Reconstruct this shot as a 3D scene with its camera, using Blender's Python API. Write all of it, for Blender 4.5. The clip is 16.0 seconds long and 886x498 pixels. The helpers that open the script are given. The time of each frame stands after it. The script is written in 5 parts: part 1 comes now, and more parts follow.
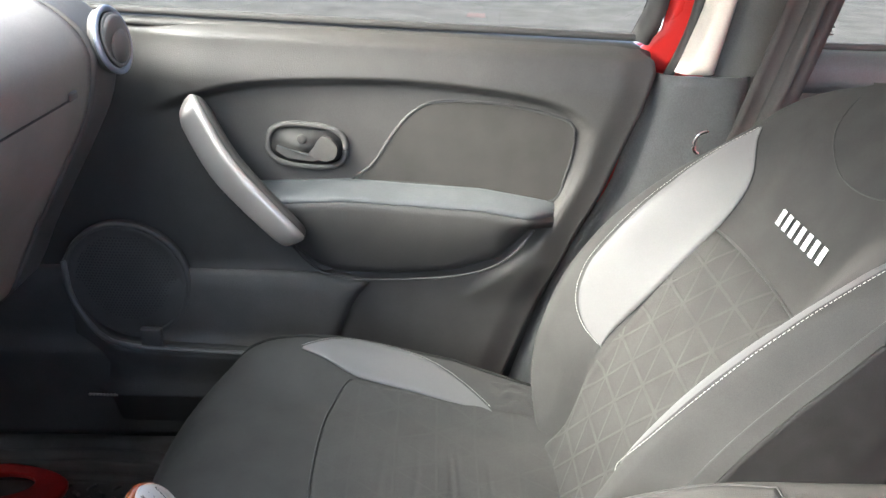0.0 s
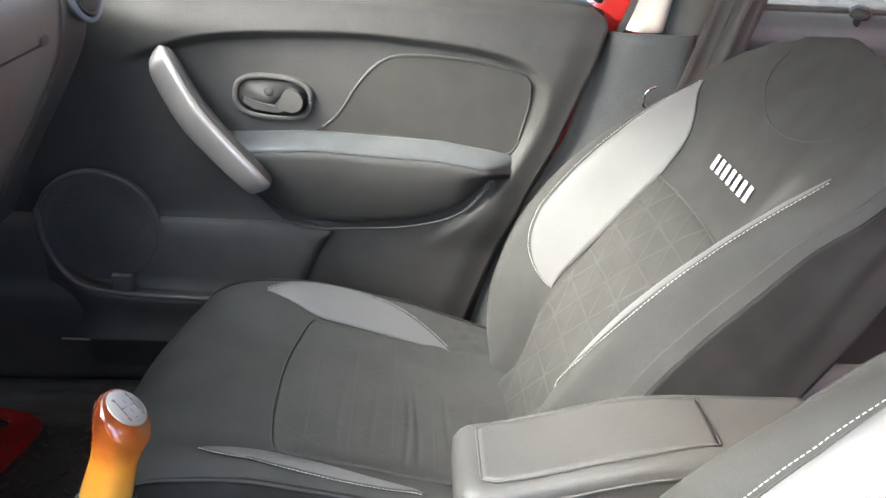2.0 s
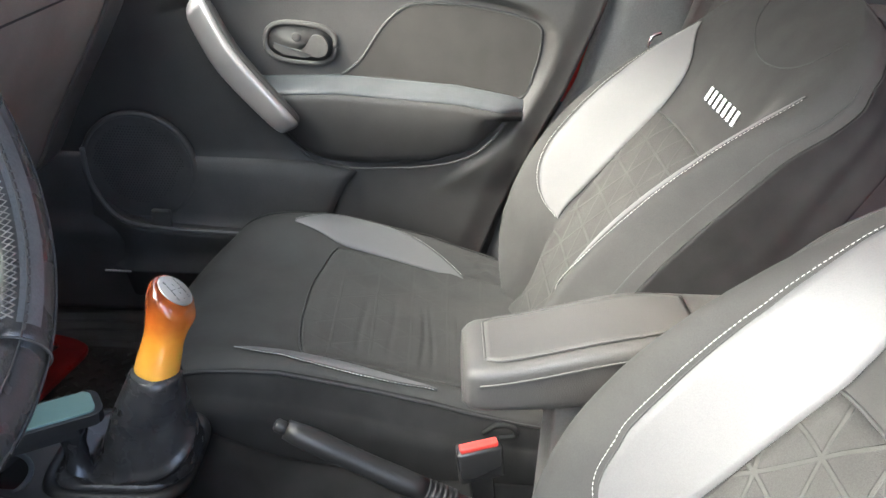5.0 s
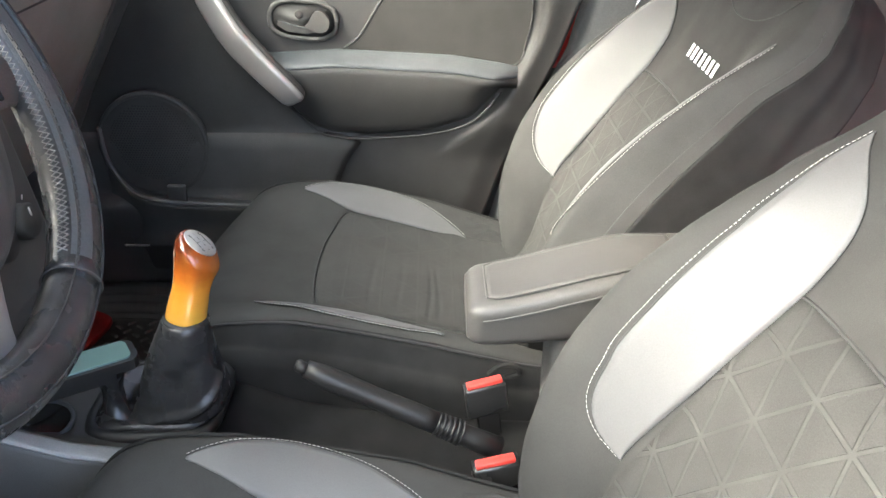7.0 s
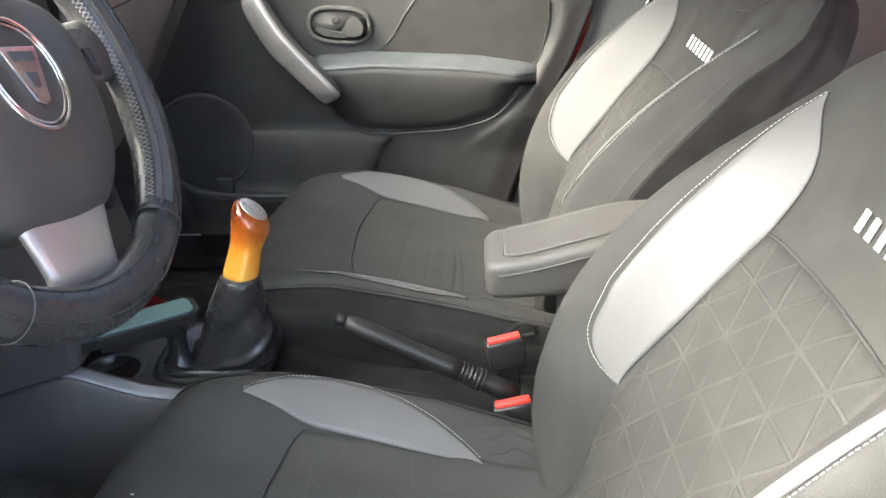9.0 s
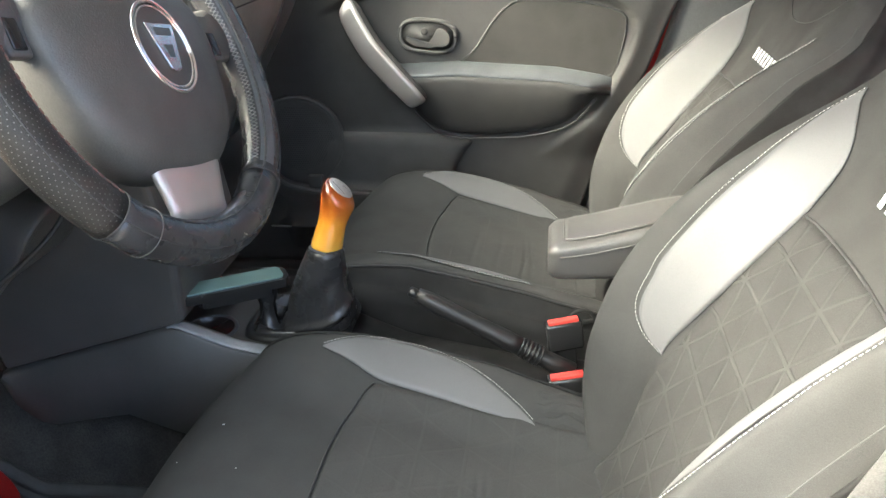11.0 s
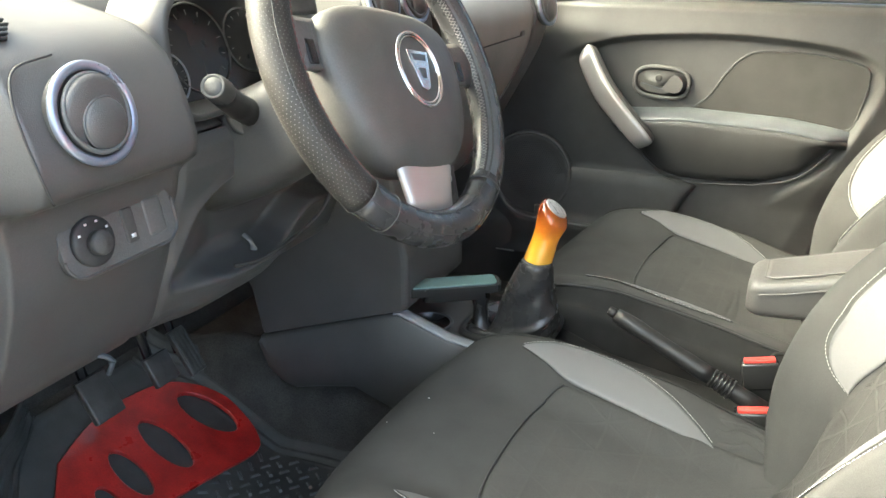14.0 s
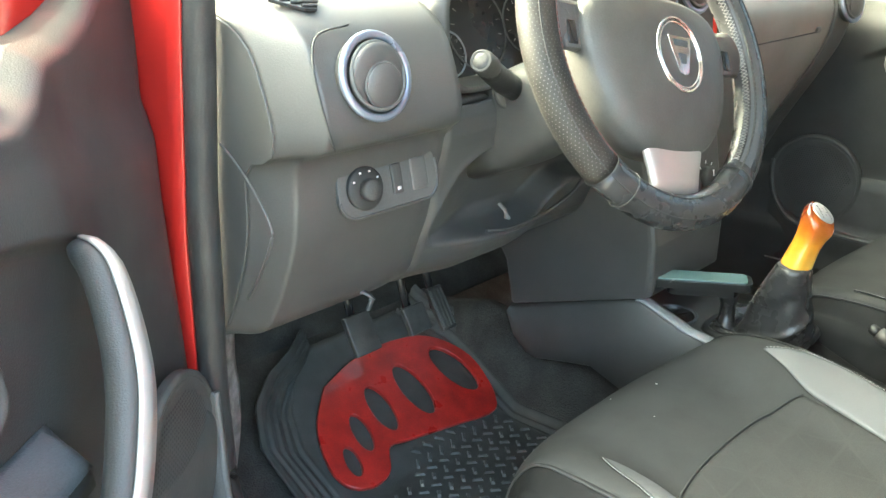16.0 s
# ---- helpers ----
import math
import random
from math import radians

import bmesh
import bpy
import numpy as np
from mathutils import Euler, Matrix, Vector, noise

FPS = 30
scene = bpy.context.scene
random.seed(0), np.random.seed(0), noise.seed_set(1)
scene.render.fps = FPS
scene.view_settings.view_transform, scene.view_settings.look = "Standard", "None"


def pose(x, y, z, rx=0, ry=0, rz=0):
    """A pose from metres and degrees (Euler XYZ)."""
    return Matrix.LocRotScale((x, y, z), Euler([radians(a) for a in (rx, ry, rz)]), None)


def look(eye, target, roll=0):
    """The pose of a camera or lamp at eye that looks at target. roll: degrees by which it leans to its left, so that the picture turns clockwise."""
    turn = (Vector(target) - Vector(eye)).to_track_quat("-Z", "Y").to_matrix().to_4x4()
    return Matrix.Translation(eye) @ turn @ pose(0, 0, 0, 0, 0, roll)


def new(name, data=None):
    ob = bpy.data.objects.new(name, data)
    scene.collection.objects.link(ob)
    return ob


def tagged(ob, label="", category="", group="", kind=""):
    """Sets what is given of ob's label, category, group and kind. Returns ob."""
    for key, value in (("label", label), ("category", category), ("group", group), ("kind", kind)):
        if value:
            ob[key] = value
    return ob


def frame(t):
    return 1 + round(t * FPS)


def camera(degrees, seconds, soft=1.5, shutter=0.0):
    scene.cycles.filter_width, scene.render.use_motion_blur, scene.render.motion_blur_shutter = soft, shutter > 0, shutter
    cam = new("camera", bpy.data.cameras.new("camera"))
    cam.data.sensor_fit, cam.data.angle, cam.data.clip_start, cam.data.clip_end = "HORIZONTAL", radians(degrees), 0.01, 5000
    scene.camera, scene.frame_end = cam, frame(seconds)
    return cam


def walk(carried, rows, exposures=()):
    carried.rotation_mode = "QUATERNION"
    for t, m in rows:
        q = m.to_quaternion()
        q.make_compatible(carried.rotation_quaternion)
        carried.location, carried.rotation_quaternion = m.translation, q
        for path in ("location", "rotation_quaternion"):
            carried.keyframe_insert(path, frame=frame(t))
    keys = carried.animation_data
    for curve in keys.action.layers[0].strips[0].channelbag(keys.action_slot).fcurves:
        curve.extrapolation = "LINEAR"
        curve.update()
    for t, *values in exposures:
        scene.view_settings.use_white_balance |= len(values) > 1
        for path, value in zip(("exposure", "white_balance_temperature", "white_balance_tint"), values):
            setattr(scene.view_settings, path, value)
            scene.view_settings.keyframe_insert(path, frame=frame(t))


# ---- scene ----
cam = camera(56.8, 16.0)
PATH = [
    (0, (0.253, -0.491, 1.233), (0.294, 1.337, 0.424), 2.1),
    (0.5, (0.26, -0.503, 1.222), (0.316, 1.318, 0.398), 2.7),
    (1, (0.26, -0.519, 1.224), (0.349, 1.3, 0.398), 3.2),
    (1.5, (0.268, -0.543, 1.227), (0.356, 1.272, 0.392), 3.1),
    (2, (0.278, -0.564, 1.217), (0.378, 1.24, 0.359), 3.2),
    (2.5, (0.273, -0.588, 1.208), (0.357, 1.222, 0.361), 3.3),
    (3, (0.271, -0.607, 1.205), (0.329, 1.206, 0.364), 3.2),
    (3.5, (0.275, -0.62, 1.205), (0.316, 1.187, 0.349), 2.9),
    (4, (0.282, -0.632, 1.199), (0.321, 1.168, 0.329), 2.8),
    (4.5, (0.291, -0.652, 1.198), (0.339, 1.144, 0.319), 2.9),
    (4.7, (0.29, -0.665, 1.194), (0.338, 1.125, 0.303), 2.9),
    (6.8, (0.295, -0.758, 1.182), (0.319, 1.014, 0.256), 0.7),
    (7, (0.293, -0.767, 1.184), (0.325, 1.002, 0.252), 0.6),
    (7.5, (0.292, -0.797, 1.188), (0.315, 0.977, 0.265), 0.2),
    (8, (0.29, -0.829, 1.193), (0.279, 0.946, 0.271), -1.0),
    (8.5, (0.3, -0.865, 1.191), (0.275, 0.918, 0.285), -1.2),
    (8.7, (0.303, -0.885, 1.187), (0.268, 0.902, 0.289), -1.2),
    (10.8, (0.329, -1.011, 1.165), (0.117, 0.787, 0.316), -0.8),
    (11, (0.334, -1.028, 1.166), (0.082, 0.777, 0.341), -1.1),
    (11.5, (0.346, -1.051, 1.169), (0.007, 0.766, 0.406), -1.3),
    (12, (0.359, -1.078, 1.171), (-0.087, 0.733, 0.45), -1.5),
    (12.5, (0.373, -1.101, 1.173), (-0.182, 0.689, 0.474), -1.7),
    (13, (0.381, -1.122, 1.168), (-0.244, 0.643, 0.466), -1.2),
    (13.5, (0.389, -1.135, 1.168), (-0.313, 0.598, 0.458), -1.1),
    (14, (0.398, -1.146, 1.166), (-0.397, 0.548, 0.46), -1.1),
    (14.5, (0.402, -1.155, 1.162), (-0.51, 0.473, 0.443), -1.1),
    (15, (0.407, -1.17, 1.158), (-0.633, 0.377, 0.432), -1.1),
    (15.5, (0.441, -1.179, 1.158), (-0.723, 0.282, 0.442), -0.8),
    (16, (0.469, -1.173, 1.155), (-0.87, 0.137, 0.457), -1.3),
]
EXPOSURE = [(0, 4.6, 6000, 2), (4.5, 4.55, 6050, 2), (7, 4.65, 6300, 1), (8.5, 4.58, 6300, 1), (11, 4.5, 6500, -2), (12.5, 4.65, 6700, -3), (14, 4.9, 6900, -6), (16, 5.5, 7100, -15)]
walk(cam, [(t, look(eye, target, roll)) for t, eye, target, roll in PATH], EXPOSURE)

# ---- world, sun ----
world = bpy.data.worlds.new("sky")
scene.world = world
world.use_nodes = True
wn = world.node_tree.nodes
sky = wn.new("ShaderNodeTexSky")
sky.sky_type, sky.sun_disc = "NISHITA", False
sky.sun_elevation, sky.sun_rotation = radians(37), radians(250)
sky.dust_density, sky.ozone_density, sky.air_density = 6.0, 0.3, 0.42
wn["Background"].inputs["Strength"].default_value = 0.15
world.node_tree.links.new(sky.outputs[0], wn["Background"].inputs["Color"])
sun = new("sun", bpy.data.lights.new("sun", "SUN"))
sun.data.energy, sun.data.angle, sun.data.color = 0.48, radians(75), (1.0, 0.98, 0.955)
sun.matrix_world = look((-2.3, -2.9, 3.9), (0.1, 0.0, 0.7))

# ---- materials ----
def mat(name, color, rough=0.6, metal=0.0, grain=0.0, grain_size=0.0012, stain=0.12, stain_size=0.05, coat=0.0, spec=0.5, tint=None):
    """A surface with a fine relief (grain) and a broad variation of tone (stain)."""
    m = bpy.data.materials.new(name)
    m.use_nodes = True
    n, l = m.node_tree.nodes, m.node_tree.links
    b = n["Principled BSDF"]
    b.inputs["Roughness"].default_value, b.inputs["Metallic"].default_value = rough, metal
    b.inputs["Coat Weight"].default_value, b.inputs["Specular IOR Level"].default_value = coat, spec
    tc = n.new("ShaderNodeTexCoord")
    big = n.new("ShaderNodeTexNoise")
    big.inputs["Scale"].default_value, big.inputs["Detail"].default_value = 1 / stain_size, 6
    l.new(tc.outputs["Object"], big.inputs["Vector"])
    fine = n.new("ShaderNodeTexNoise")
    fine.inputs["Scale"].default_value, fine.inputs["Detail"].default_value = 1 / grain_size, 2
    l.new(tc.outputs["Object"], fine.inputs["Vector"])
    ramp = n.new("ShaderNodeMapRange")
    ramp.inputs["From Min"].default_value, ramp.inputs["From Max"].default_value = 0.3, 0.7
    ramp.inputs["To Min"].default_value, ramp.inputs["To Max"].default_value = 0, 1
    l.new(big.outputs["Fac"], ramp.inputs["Value"])
    mix = n.new("ShaderNodeMix")
    mix.data_type = "RGBA"
    c = Vector(color)
    d = Vector(tint) if tint else c * (1 - stain)
    mix.inputs["A"].default_value, mix.inputs["B"].default_value = (*(c * (1 + stain)), 1), (*d, 1)
    l.new(ramp.outputs[0], mix.inputs["Factor"])
    fm = n.new("ShaderNodeMix")
    fm.data_type, fm.blend_type = "RGBA", "OVERLAY"
    fm.inputs["Factor"].default_value = min(0.5, grain * 0.8)
    l.new(mix.outputs["Result"], fm.inputs["A"])
    l.new(fine.outputs["Fac"], fm.inputs["B"])
    l.new(fm.outputs["Result"], b.inputs["Base Color"])
    rr = n.new("ShaderNodeMapRange")
    rr.inputs["To Min"].default_value, rr.inputs["To Max"].default_value = max(0.02, rough - 0.08), min(1, rough + 0.08)
    l.new(big.outputs["Fac"], rr.inputs["Value"])
    l.new(rr.outputs[0], b.inputs["Roughness"])
    if grain:
        bump = n.new("ShaderNodeBump")
        bump.inputs["Strength"].default_value, bump.inputs["Distance"].default_value = grain, grain_size * 0.6
        l.new(fine.outputs["Fac"], bump.inputs["Height"])
        l.new(bump.outputs[0], b.inputs["Normal"])
    return m


def quilted(name, color, line, size, width, angles, rough=0.9, depth=0.0015):
    """Cloth with a woven pattern of raised bands; the surface's own coordinates are in metres."""
    m = mat(name, color, rough, 0, 0.5, 0.0012, 0.1, 0.06, spec=0.2)
    n, l = m.node_tree.nodes, m.node_tree.links
    b = n["Principled BSDF"]
    uv = n.new("ShaderNodeUVMap")
    total = None
    for a in angles:
        dot = n.new("ShaderNodeVectorMath")
        dot.operation = "DOT_PRODUCT"
        dot.inputs[1].default_value = (math.cos(radians(a)) / size, math.sin(radians(a)) / size, 0)
        l.new(uv.outputs[0], dot.inputs[0])
        pp = n.new("ShaderNodeMath")
        pp.operation = "PINGPONG"
        pp.inputs[1].default_value = 0.5
        l.new(dot.outputs["Value"], pp.inputs[0])
        mr = n.new("ShaderNodeMapRange")
        mr.inputs["From Min"].default_value, mr.inputs["From Max"].default_value = width, width * 0.6
        l.new(pp.outputs[0], mr.inputs["Value"])
        if total is None:
            total = mr.outputs[0]
        else:
            mx = n.new("ShaderNodeMath")
            mx.operation = "MAXIMUM"
            l.new(total, mx.inputs[0])
            l.new(mr.outputs[0], mx.inputs[1])
            total = mx.outputs[0]
    worn = n.new("ShaderNodeTexNoise")
    worn.inputs["Scale"].default_value = 14
    l.new(uv.outputs[0], worn.inputs["Vector"])
    wm = n.new("ShaderNodeMapRange")
    wm.inputs["From Min"].default_value, wm.inputs["From Max"].default_value = 0.35, 0.65
    wm.inputs["To Min"].default_value = 0.25
    l.new(worn.outputs["Fac"], wm.inputs["Value"])
    mul = n.new("ShaderNodeMath")
    mul.operation = "MULTIPLY"
    l.new(total, mul.inputs[0])
    l.new(wm.outputs[0], mul.inputs[1])
    mix = n.new("ShaderNodeMix")
    mix.data_type = "RGBA"
    mix.inputs["B"].default_value = (*line, 1)
    l.new(mul.outputs[0], mix.inputs["Factor"])
    l.new(b.inputs["Base Color"].links[0].from_socket, mix.inputs["A"])
    l.new(mix.outputs["Result"], b.inputs["Base Color"])
    bump = n.new("ShaderNodeBump")
    bump.inputs["Strength"].default_value, bump.inputs["Distance"].default_value = 0.8, depth
    l.new(total, bump.inputs["Height"])
    l.new(b.inputs["Normal"].links[0].from_socket, bump.inputs["Normal"])
    l.new(bump.outputs[0], b.inputs["Normal"])
    return m


def glass(name, color, rough=0.0):
    m = bpy.data.materials.new(name)
    m.use_nodes = True
    n, l = m.node_tree.nodes, m.node_tree.links
    n.remove(n["Principled BSDF"])
    tr, gl, mx, fr = (n.new("ShaderNode" + k) for k in ("BsdfTransparent", "BsdfGlossy", "MixShader", "Fresnel"))
    tr.inputs["Color"].default_value = (*color, 1)
    gl.inputs["Roughness"].default_value = 0.02 + rough
    l.new(fr.outputs[0], mx.inputs[0])
    l.new(tr.outputs[0], mx.inputs[1])
    l.new(gl.outputs[0], mx.inputs[2])
    l.new(mx.outputs[0], n["Material Output"].inputs["Surface"])
    return m


PLASTIC = mat("black_grained_plastic", (0.085, 0.086, 0.083), 0.5, 0, 0.45, 0.0016, 0.12, 0.08)
SOFT = mat("grey_soft_trim", (0.034, 0.0338, 0.032), 0.48, 0, 0.4, 0.0016, 0.16, 0.07)
LOWER = mat("dark_lower_trim", (0.052, 0.051, 0.048), 0.65, 0, 0.4, 0.0018, 0.15, 0.07)
DASH = mat("dashboard_plastic", (0.061, 0.060, 0.058), 0.48, 0, 0.3, 0.0014, 0.1, 0.09)
DASH_LIGHT = mat("taupe_dashboard_plastic", (0.165, 0.157, 0.142), 0.55, 0, 0.4, 0.0014, 0.08, 0.09)
SATIN = mat("satin_blue_black_plastic", (0.062, 0.068, 0.072), 0.38, 0, 0.35, 0.002, 0.15, 0.05)
PALE = mat("pale_sheen_plastic", (0.24, 0.25, 0.26), 0.4, 0, 0.3, 0.0015, 0.15, 0.03)
WELL = mat("deep_black_plastic", (0.03, 0.03, 0.029), 0.6, 0, 0.3, 0.0015, 0.2, 0.05)
TRIM = mat("blue_black_pillar_plastic", (0.060, 0.064, 0.066), 0.36, 0, 0.5, 0.0022, 0.12, 0.06)
SCUFF = mat("scuffed_grey_plastic", (0.22, 0.21, 0.195), 0.8, 0, 0.4, 0.003, 0.4, 0.02)
BOXGREY = mat("grey_armrest_plastic", (0.052, 0.051, 0.049), 0.42, 0, 0.4, 0.0014, 0.1, 0.08)
INSERT = mat("door_cloth", (0.034, 0.0335, 0.0315), 0.9, 0, 0.5, 0.001, 0.1, 0.06, spec=0.2)
CLOTH = mat("charcoal_seat_cloth", (0.040, 0.040, 0.0387), 0.92, 0, 0.4, 0.0009, 0.12, 0.06, spec=0.2)
SKIRT = mat("black_seat_skirt", (0.013, 0.013, 0.0127), 0.8, 0, 0.4, 0.001, 0.3, 0.04, spec=0.25)
WHITE = mat("pale_grey_leatherette", (0.090, 0.090, 0.092), 0.5, 0, 0.2, 0.0012, 0.04, 0.08)
THREAD = mat("white_thread", (0.5, 0.49, 0.47), 0.7)
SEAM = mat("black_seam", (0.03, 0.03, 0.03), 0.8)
SILVER = mat("silver_painted_plastic", (0.40, 0.388, 0.37), 0.40, 0.7, 0, 0.001, 0.06, 0.05)
MIRROR = mat("mirror_silver", (0.8, 0.8, 0.8), 0.03, 1.0, 0, 0.001, 0.02)
CHROME = mat("chrome", (0.75, 0.75, 0.76), 0.12, 1.0, 0, 0.001, 0.03)
RINGS = mat("blue_grey_vent_ring", (0.22, 0.25, 0.31), 0.3, 0.6, 0, 0.001, 0.08)
RED = mat("red_car_paint", (0.42, 0.018, 0.016), 0.3, 0.1, 0, 0.001, 0.08, 0.1, coat=0.6)
MATRED = mat("red_mat_plastic", (0.36, 0.02, 0.018), 0.3, 0.1, 0.35, 0.003, 0.3, 0.04, coat=0.25)
GASKET = mat("black_gasket_rubber", (0.034, 0.034, 0.033), 0.5, 0, 0.3, 0.002, 0.25, 0.05)
RUBBER = mat("black_rubber", (0.048, 0.049, 0.046), 0.6, 0, 0.3, 0.002, 0.25, 0.05)
TREAD = mat("worn_rubber_tread", (0.062, 0.066, 0.064), 0.45, 0, 0.3, 0.002, 0.3, 0.04)
CARPET = mat("dark_carpet", (0.05, 0.048, 0.044), 0.98, 0, 0.9, 0.003, 0.3, 0.05, spec=0.1)
CREAM = mat("cream_pillar_trim", (0.52, 0.49, 0.43), 0.55, 0, 0.3, 0.0015, 0.06, 0.08)
BELT = mat("grey_belt_webbing", (0.062, 0.061, 0.058), 0.8, 0, 0.5, 0.0012, 0.08, 0.05, spec=0.2)
LEATHER = mat("black_leather", (0.028, 0.028, 0.029), 0.27, 0, 0.25, 0.0016, 0.3, 0.03)
WORN = mat("worn_leather_cover", (0.014, 0.0135, 0.013), 0.5, 0, 0.35, 0.0014, 0.25, 0.018, spec=0.25, tint=(0.032, 0.029, 0.025))
PAD = mat("airbag_cover_plastic", (0.058, 0.057, 0.054), 0.48, 0, 0.25, 0.002, 0.12, 0.05)
REDKEY = mat("red_buckle_button", (0.6, 0.05, 0.04), 0.4)
TEAL = mat("teal_with_sky_reflection", (0.13, 0.215, 0.205), 0.16, 0, 0, 0.001, 0.1, 0.06, coat=0.8)
CAPSILVER = mat("brushed_silver", (0.42, 0.42, 0.41), 0.32, 0.7, 0.1, 0.0006, 0.05)
SATINBLACK = mat("satin_black_plastic", (0.014, 0.014, 0.014), 0.42, 0, 0.2, 0.0012, 0.15, 0.04, spec=0.4)
BLACK = mat("gloss_black_plastic", (0.02, 0.02, 0.02), 0.25)
WHITEINK = mat("white_marking", (0.75, 0.75, 0.75), 0.6)
STEEL = mat("worn_pedal_steel", (0.05, 0.05, 0.048), 0.5, 0.2, 0.3, 0.002, 0.3, 0.02)
HEADLINE = mat("headliner_cloth", (0.5, 0.48, 0.44), 0.95, 0, 0.3, 0.002, 0.05)
ASPHALT = mat("asphalt", (0.13, 0.126, 0.118), 0.95, 0, 0.9, 0.008, 0.3, 0.35)
TINTED = glass("tinted_window_glass", (0.15, 0.154, 0.152))
CLEAR = glass("clear_glass", (0.58, 0.61, 0.60))
TRIANGLES = quilted("triangle_woven_cloth", (0.039, 0.039, 0.0375), (0.057, 0.057, 0.0545), 0.050, 0.05, (90, 30, 150))
SQUARES = quilted("quilted_cushion_cloth", (0.040, 0.040, 0.0387), (0.044, 0.044, 0.042), 0.055, 0.04, (90, 30, 150), depth=0.0002)


def amber():
    m = bpy.data.materials.new("amber_resin")
    m.use_nodes = True
    n, l = m.node_tree.nodes, m.node_tree.links
    b = n["Principled BSDF"]
    b.inputs["Roughness"].default_value, b.inputs["Coat Weight"].default_value = 0.18, 0.7
    b.inputs["Subsurface Weight"].default_value, b.inputs["Subsurface Scale"].default_value = 0.25, 0.01
    tc, sep, mr, rp, no = (n.new("ShaderNode" + k) for k in ("TexCoord", "SeparateXYZ", "MapRange", "ValToRGB", "TexNoise"))
    no.inputs["Scale"].default_value = 60
    l.new(tc.outputs["Object"], sep.inputs[0])
    l.new(tc.outputs["Object"], no.inputs["Vector"])
    ad = n.new("ShaderNodeMath")
    ad.operation = "MULTIPLY_ADD"
    ad.inputs[1].default_value = 0.02
    l.new(no.outputs["Fac"], ad.inputs[0])
    l.new(sep.outputs["Z"], ad.inputs[2])
    mr.inputs["From Min"].default_value, mr.inputs["From Max"].default_value = 0.69, 0.785
    l.new(ad.outputs[0], mr.inputs["Value"])
    e = rp.color_ramp.elements
    e[0].position, e[0].color = 0.0, (0.62, 0.37, 0.06, 1)
    e[1].position, e[1].color = 1.0, (0.10, 0.022, 0.006, 1)
    k = rp.color_ramp.elements.new(0.45)
    k.color = (0.62, 0.25, 0.028, 1)
    k = rp.color_ramp.elements.new(0.7)
    k.color = (0.38, 0.10, 0.013, 1)
    l.new(mr.outputs[0], rp.inputs[0])
    l.new(rp.outputs[0], b.inputs["Base Color"])
    return m


AMBER = amber()

# ---- building helpers ----
def thing(name, base, label, category, group="", kind=""):
    ob = new(name)
    ob.empty_display_size = 0.05
    ob.matrix_basis = Matrix.Translation(base)
    return tagged(ob, label, category, group, kind)


def attach(ob, parent):
    if parent is not None:
        ob.parent = parent
        if parent.parent is None and parent.data is None:
            ob.matrix_parent_inverse = parent.matrix_basis.inverted()
    return ob


def raw(name, verts, faces, material, parent=None, label="", smooth=True, uvs=None, solid=0.0, bevel=0.0, side=-1):
    me = bpy.data.meshes.new(name)
    me.from_pydata([tuple(v) for v in verts], [], faces)
    if uvs is not None:
        layer = me.uv_layers.new(name="UVMap")
        for loop in me.loops:
            layer.data[loop.index].uv = uvs[loop.vertex_index]
    bm = bmesh.new()
    bm.from_mesh(me)
    bmesh.ops.recalc_face_normals(bm, faces=bm.faces) if solid == 0 else None
    bm.to_mesh(me)
    bm.free()
    me.materials.append(material)
    for p in me.polygons:
        p.use_smooth = smooth
    ob = attach(new(name, me), parent)
    if solid:
        md = ob.modifiers.new("solid", "SOLIDIFY")
        md.thickness, md.offset = solid, side
    if bevel:
        md = ob.modifiers.new("bevel", "BEVEL")
        md.width, md.segments, md.limit_method, md.angle_limit = bevel, 3, "ANGLE", radians(35)
    if label:
        tagged(ob, label)
    return ob


def part(name, bm, material, parent=None, label="", smooth=True, bevel=0.0, kind=""):
    """Links a bmesh as one mesh object under a thing or a part."""
    me = bpy.data.meshes.new(name)
    bmesh.ops.recalc_face_normals(bm, faces=bm.faces)
    bm.to_mesh(me)
    bm.free()
    me.materials.append(material)
    for p in me.polygons:
        p.use_smooth = smooth
    ob = attach(new(name, me), parent)
    if bevel:
        md = ob.modifiers.new("bevel", "BEVEL")
        md.width, md.segments, md.limit_method, md.angle_limit = bevel, 3, "ANGLE", radians(35)
    return tagged(ob, label, kind=kind)


def sheet(name, P, material, parent=None, label="", loop_u=False, loop_v=False, caps=False, uv=None, solid=0.0, side=-1):
    """A surface through a grid of points P[i][j]."""
    P = np.asarray(P, float)
    a, b = P.shape[:2]
    faces = []
    for i in range(a if loop_u else a - 1):
        for j in range(b if loop_v else b - 1):
            faces.append((i * b + j, i * b + (j + 1) % b, ((i + 1) % a) * b + (j + 1) % b, ((i + 1) % a) * b + j))
    if caps:
        faces.append(tuple(range(b)))
        faces.append(tuple((a - 1) * b + j for j in reversed(range(b))))
    uvs = None if uv is None else np.asarray(uv, float).reshape(-1, 2)
    return raw(name, P.reshape(-1, 3), faces, material, parent, label, True, uvs, solid, 0, side)


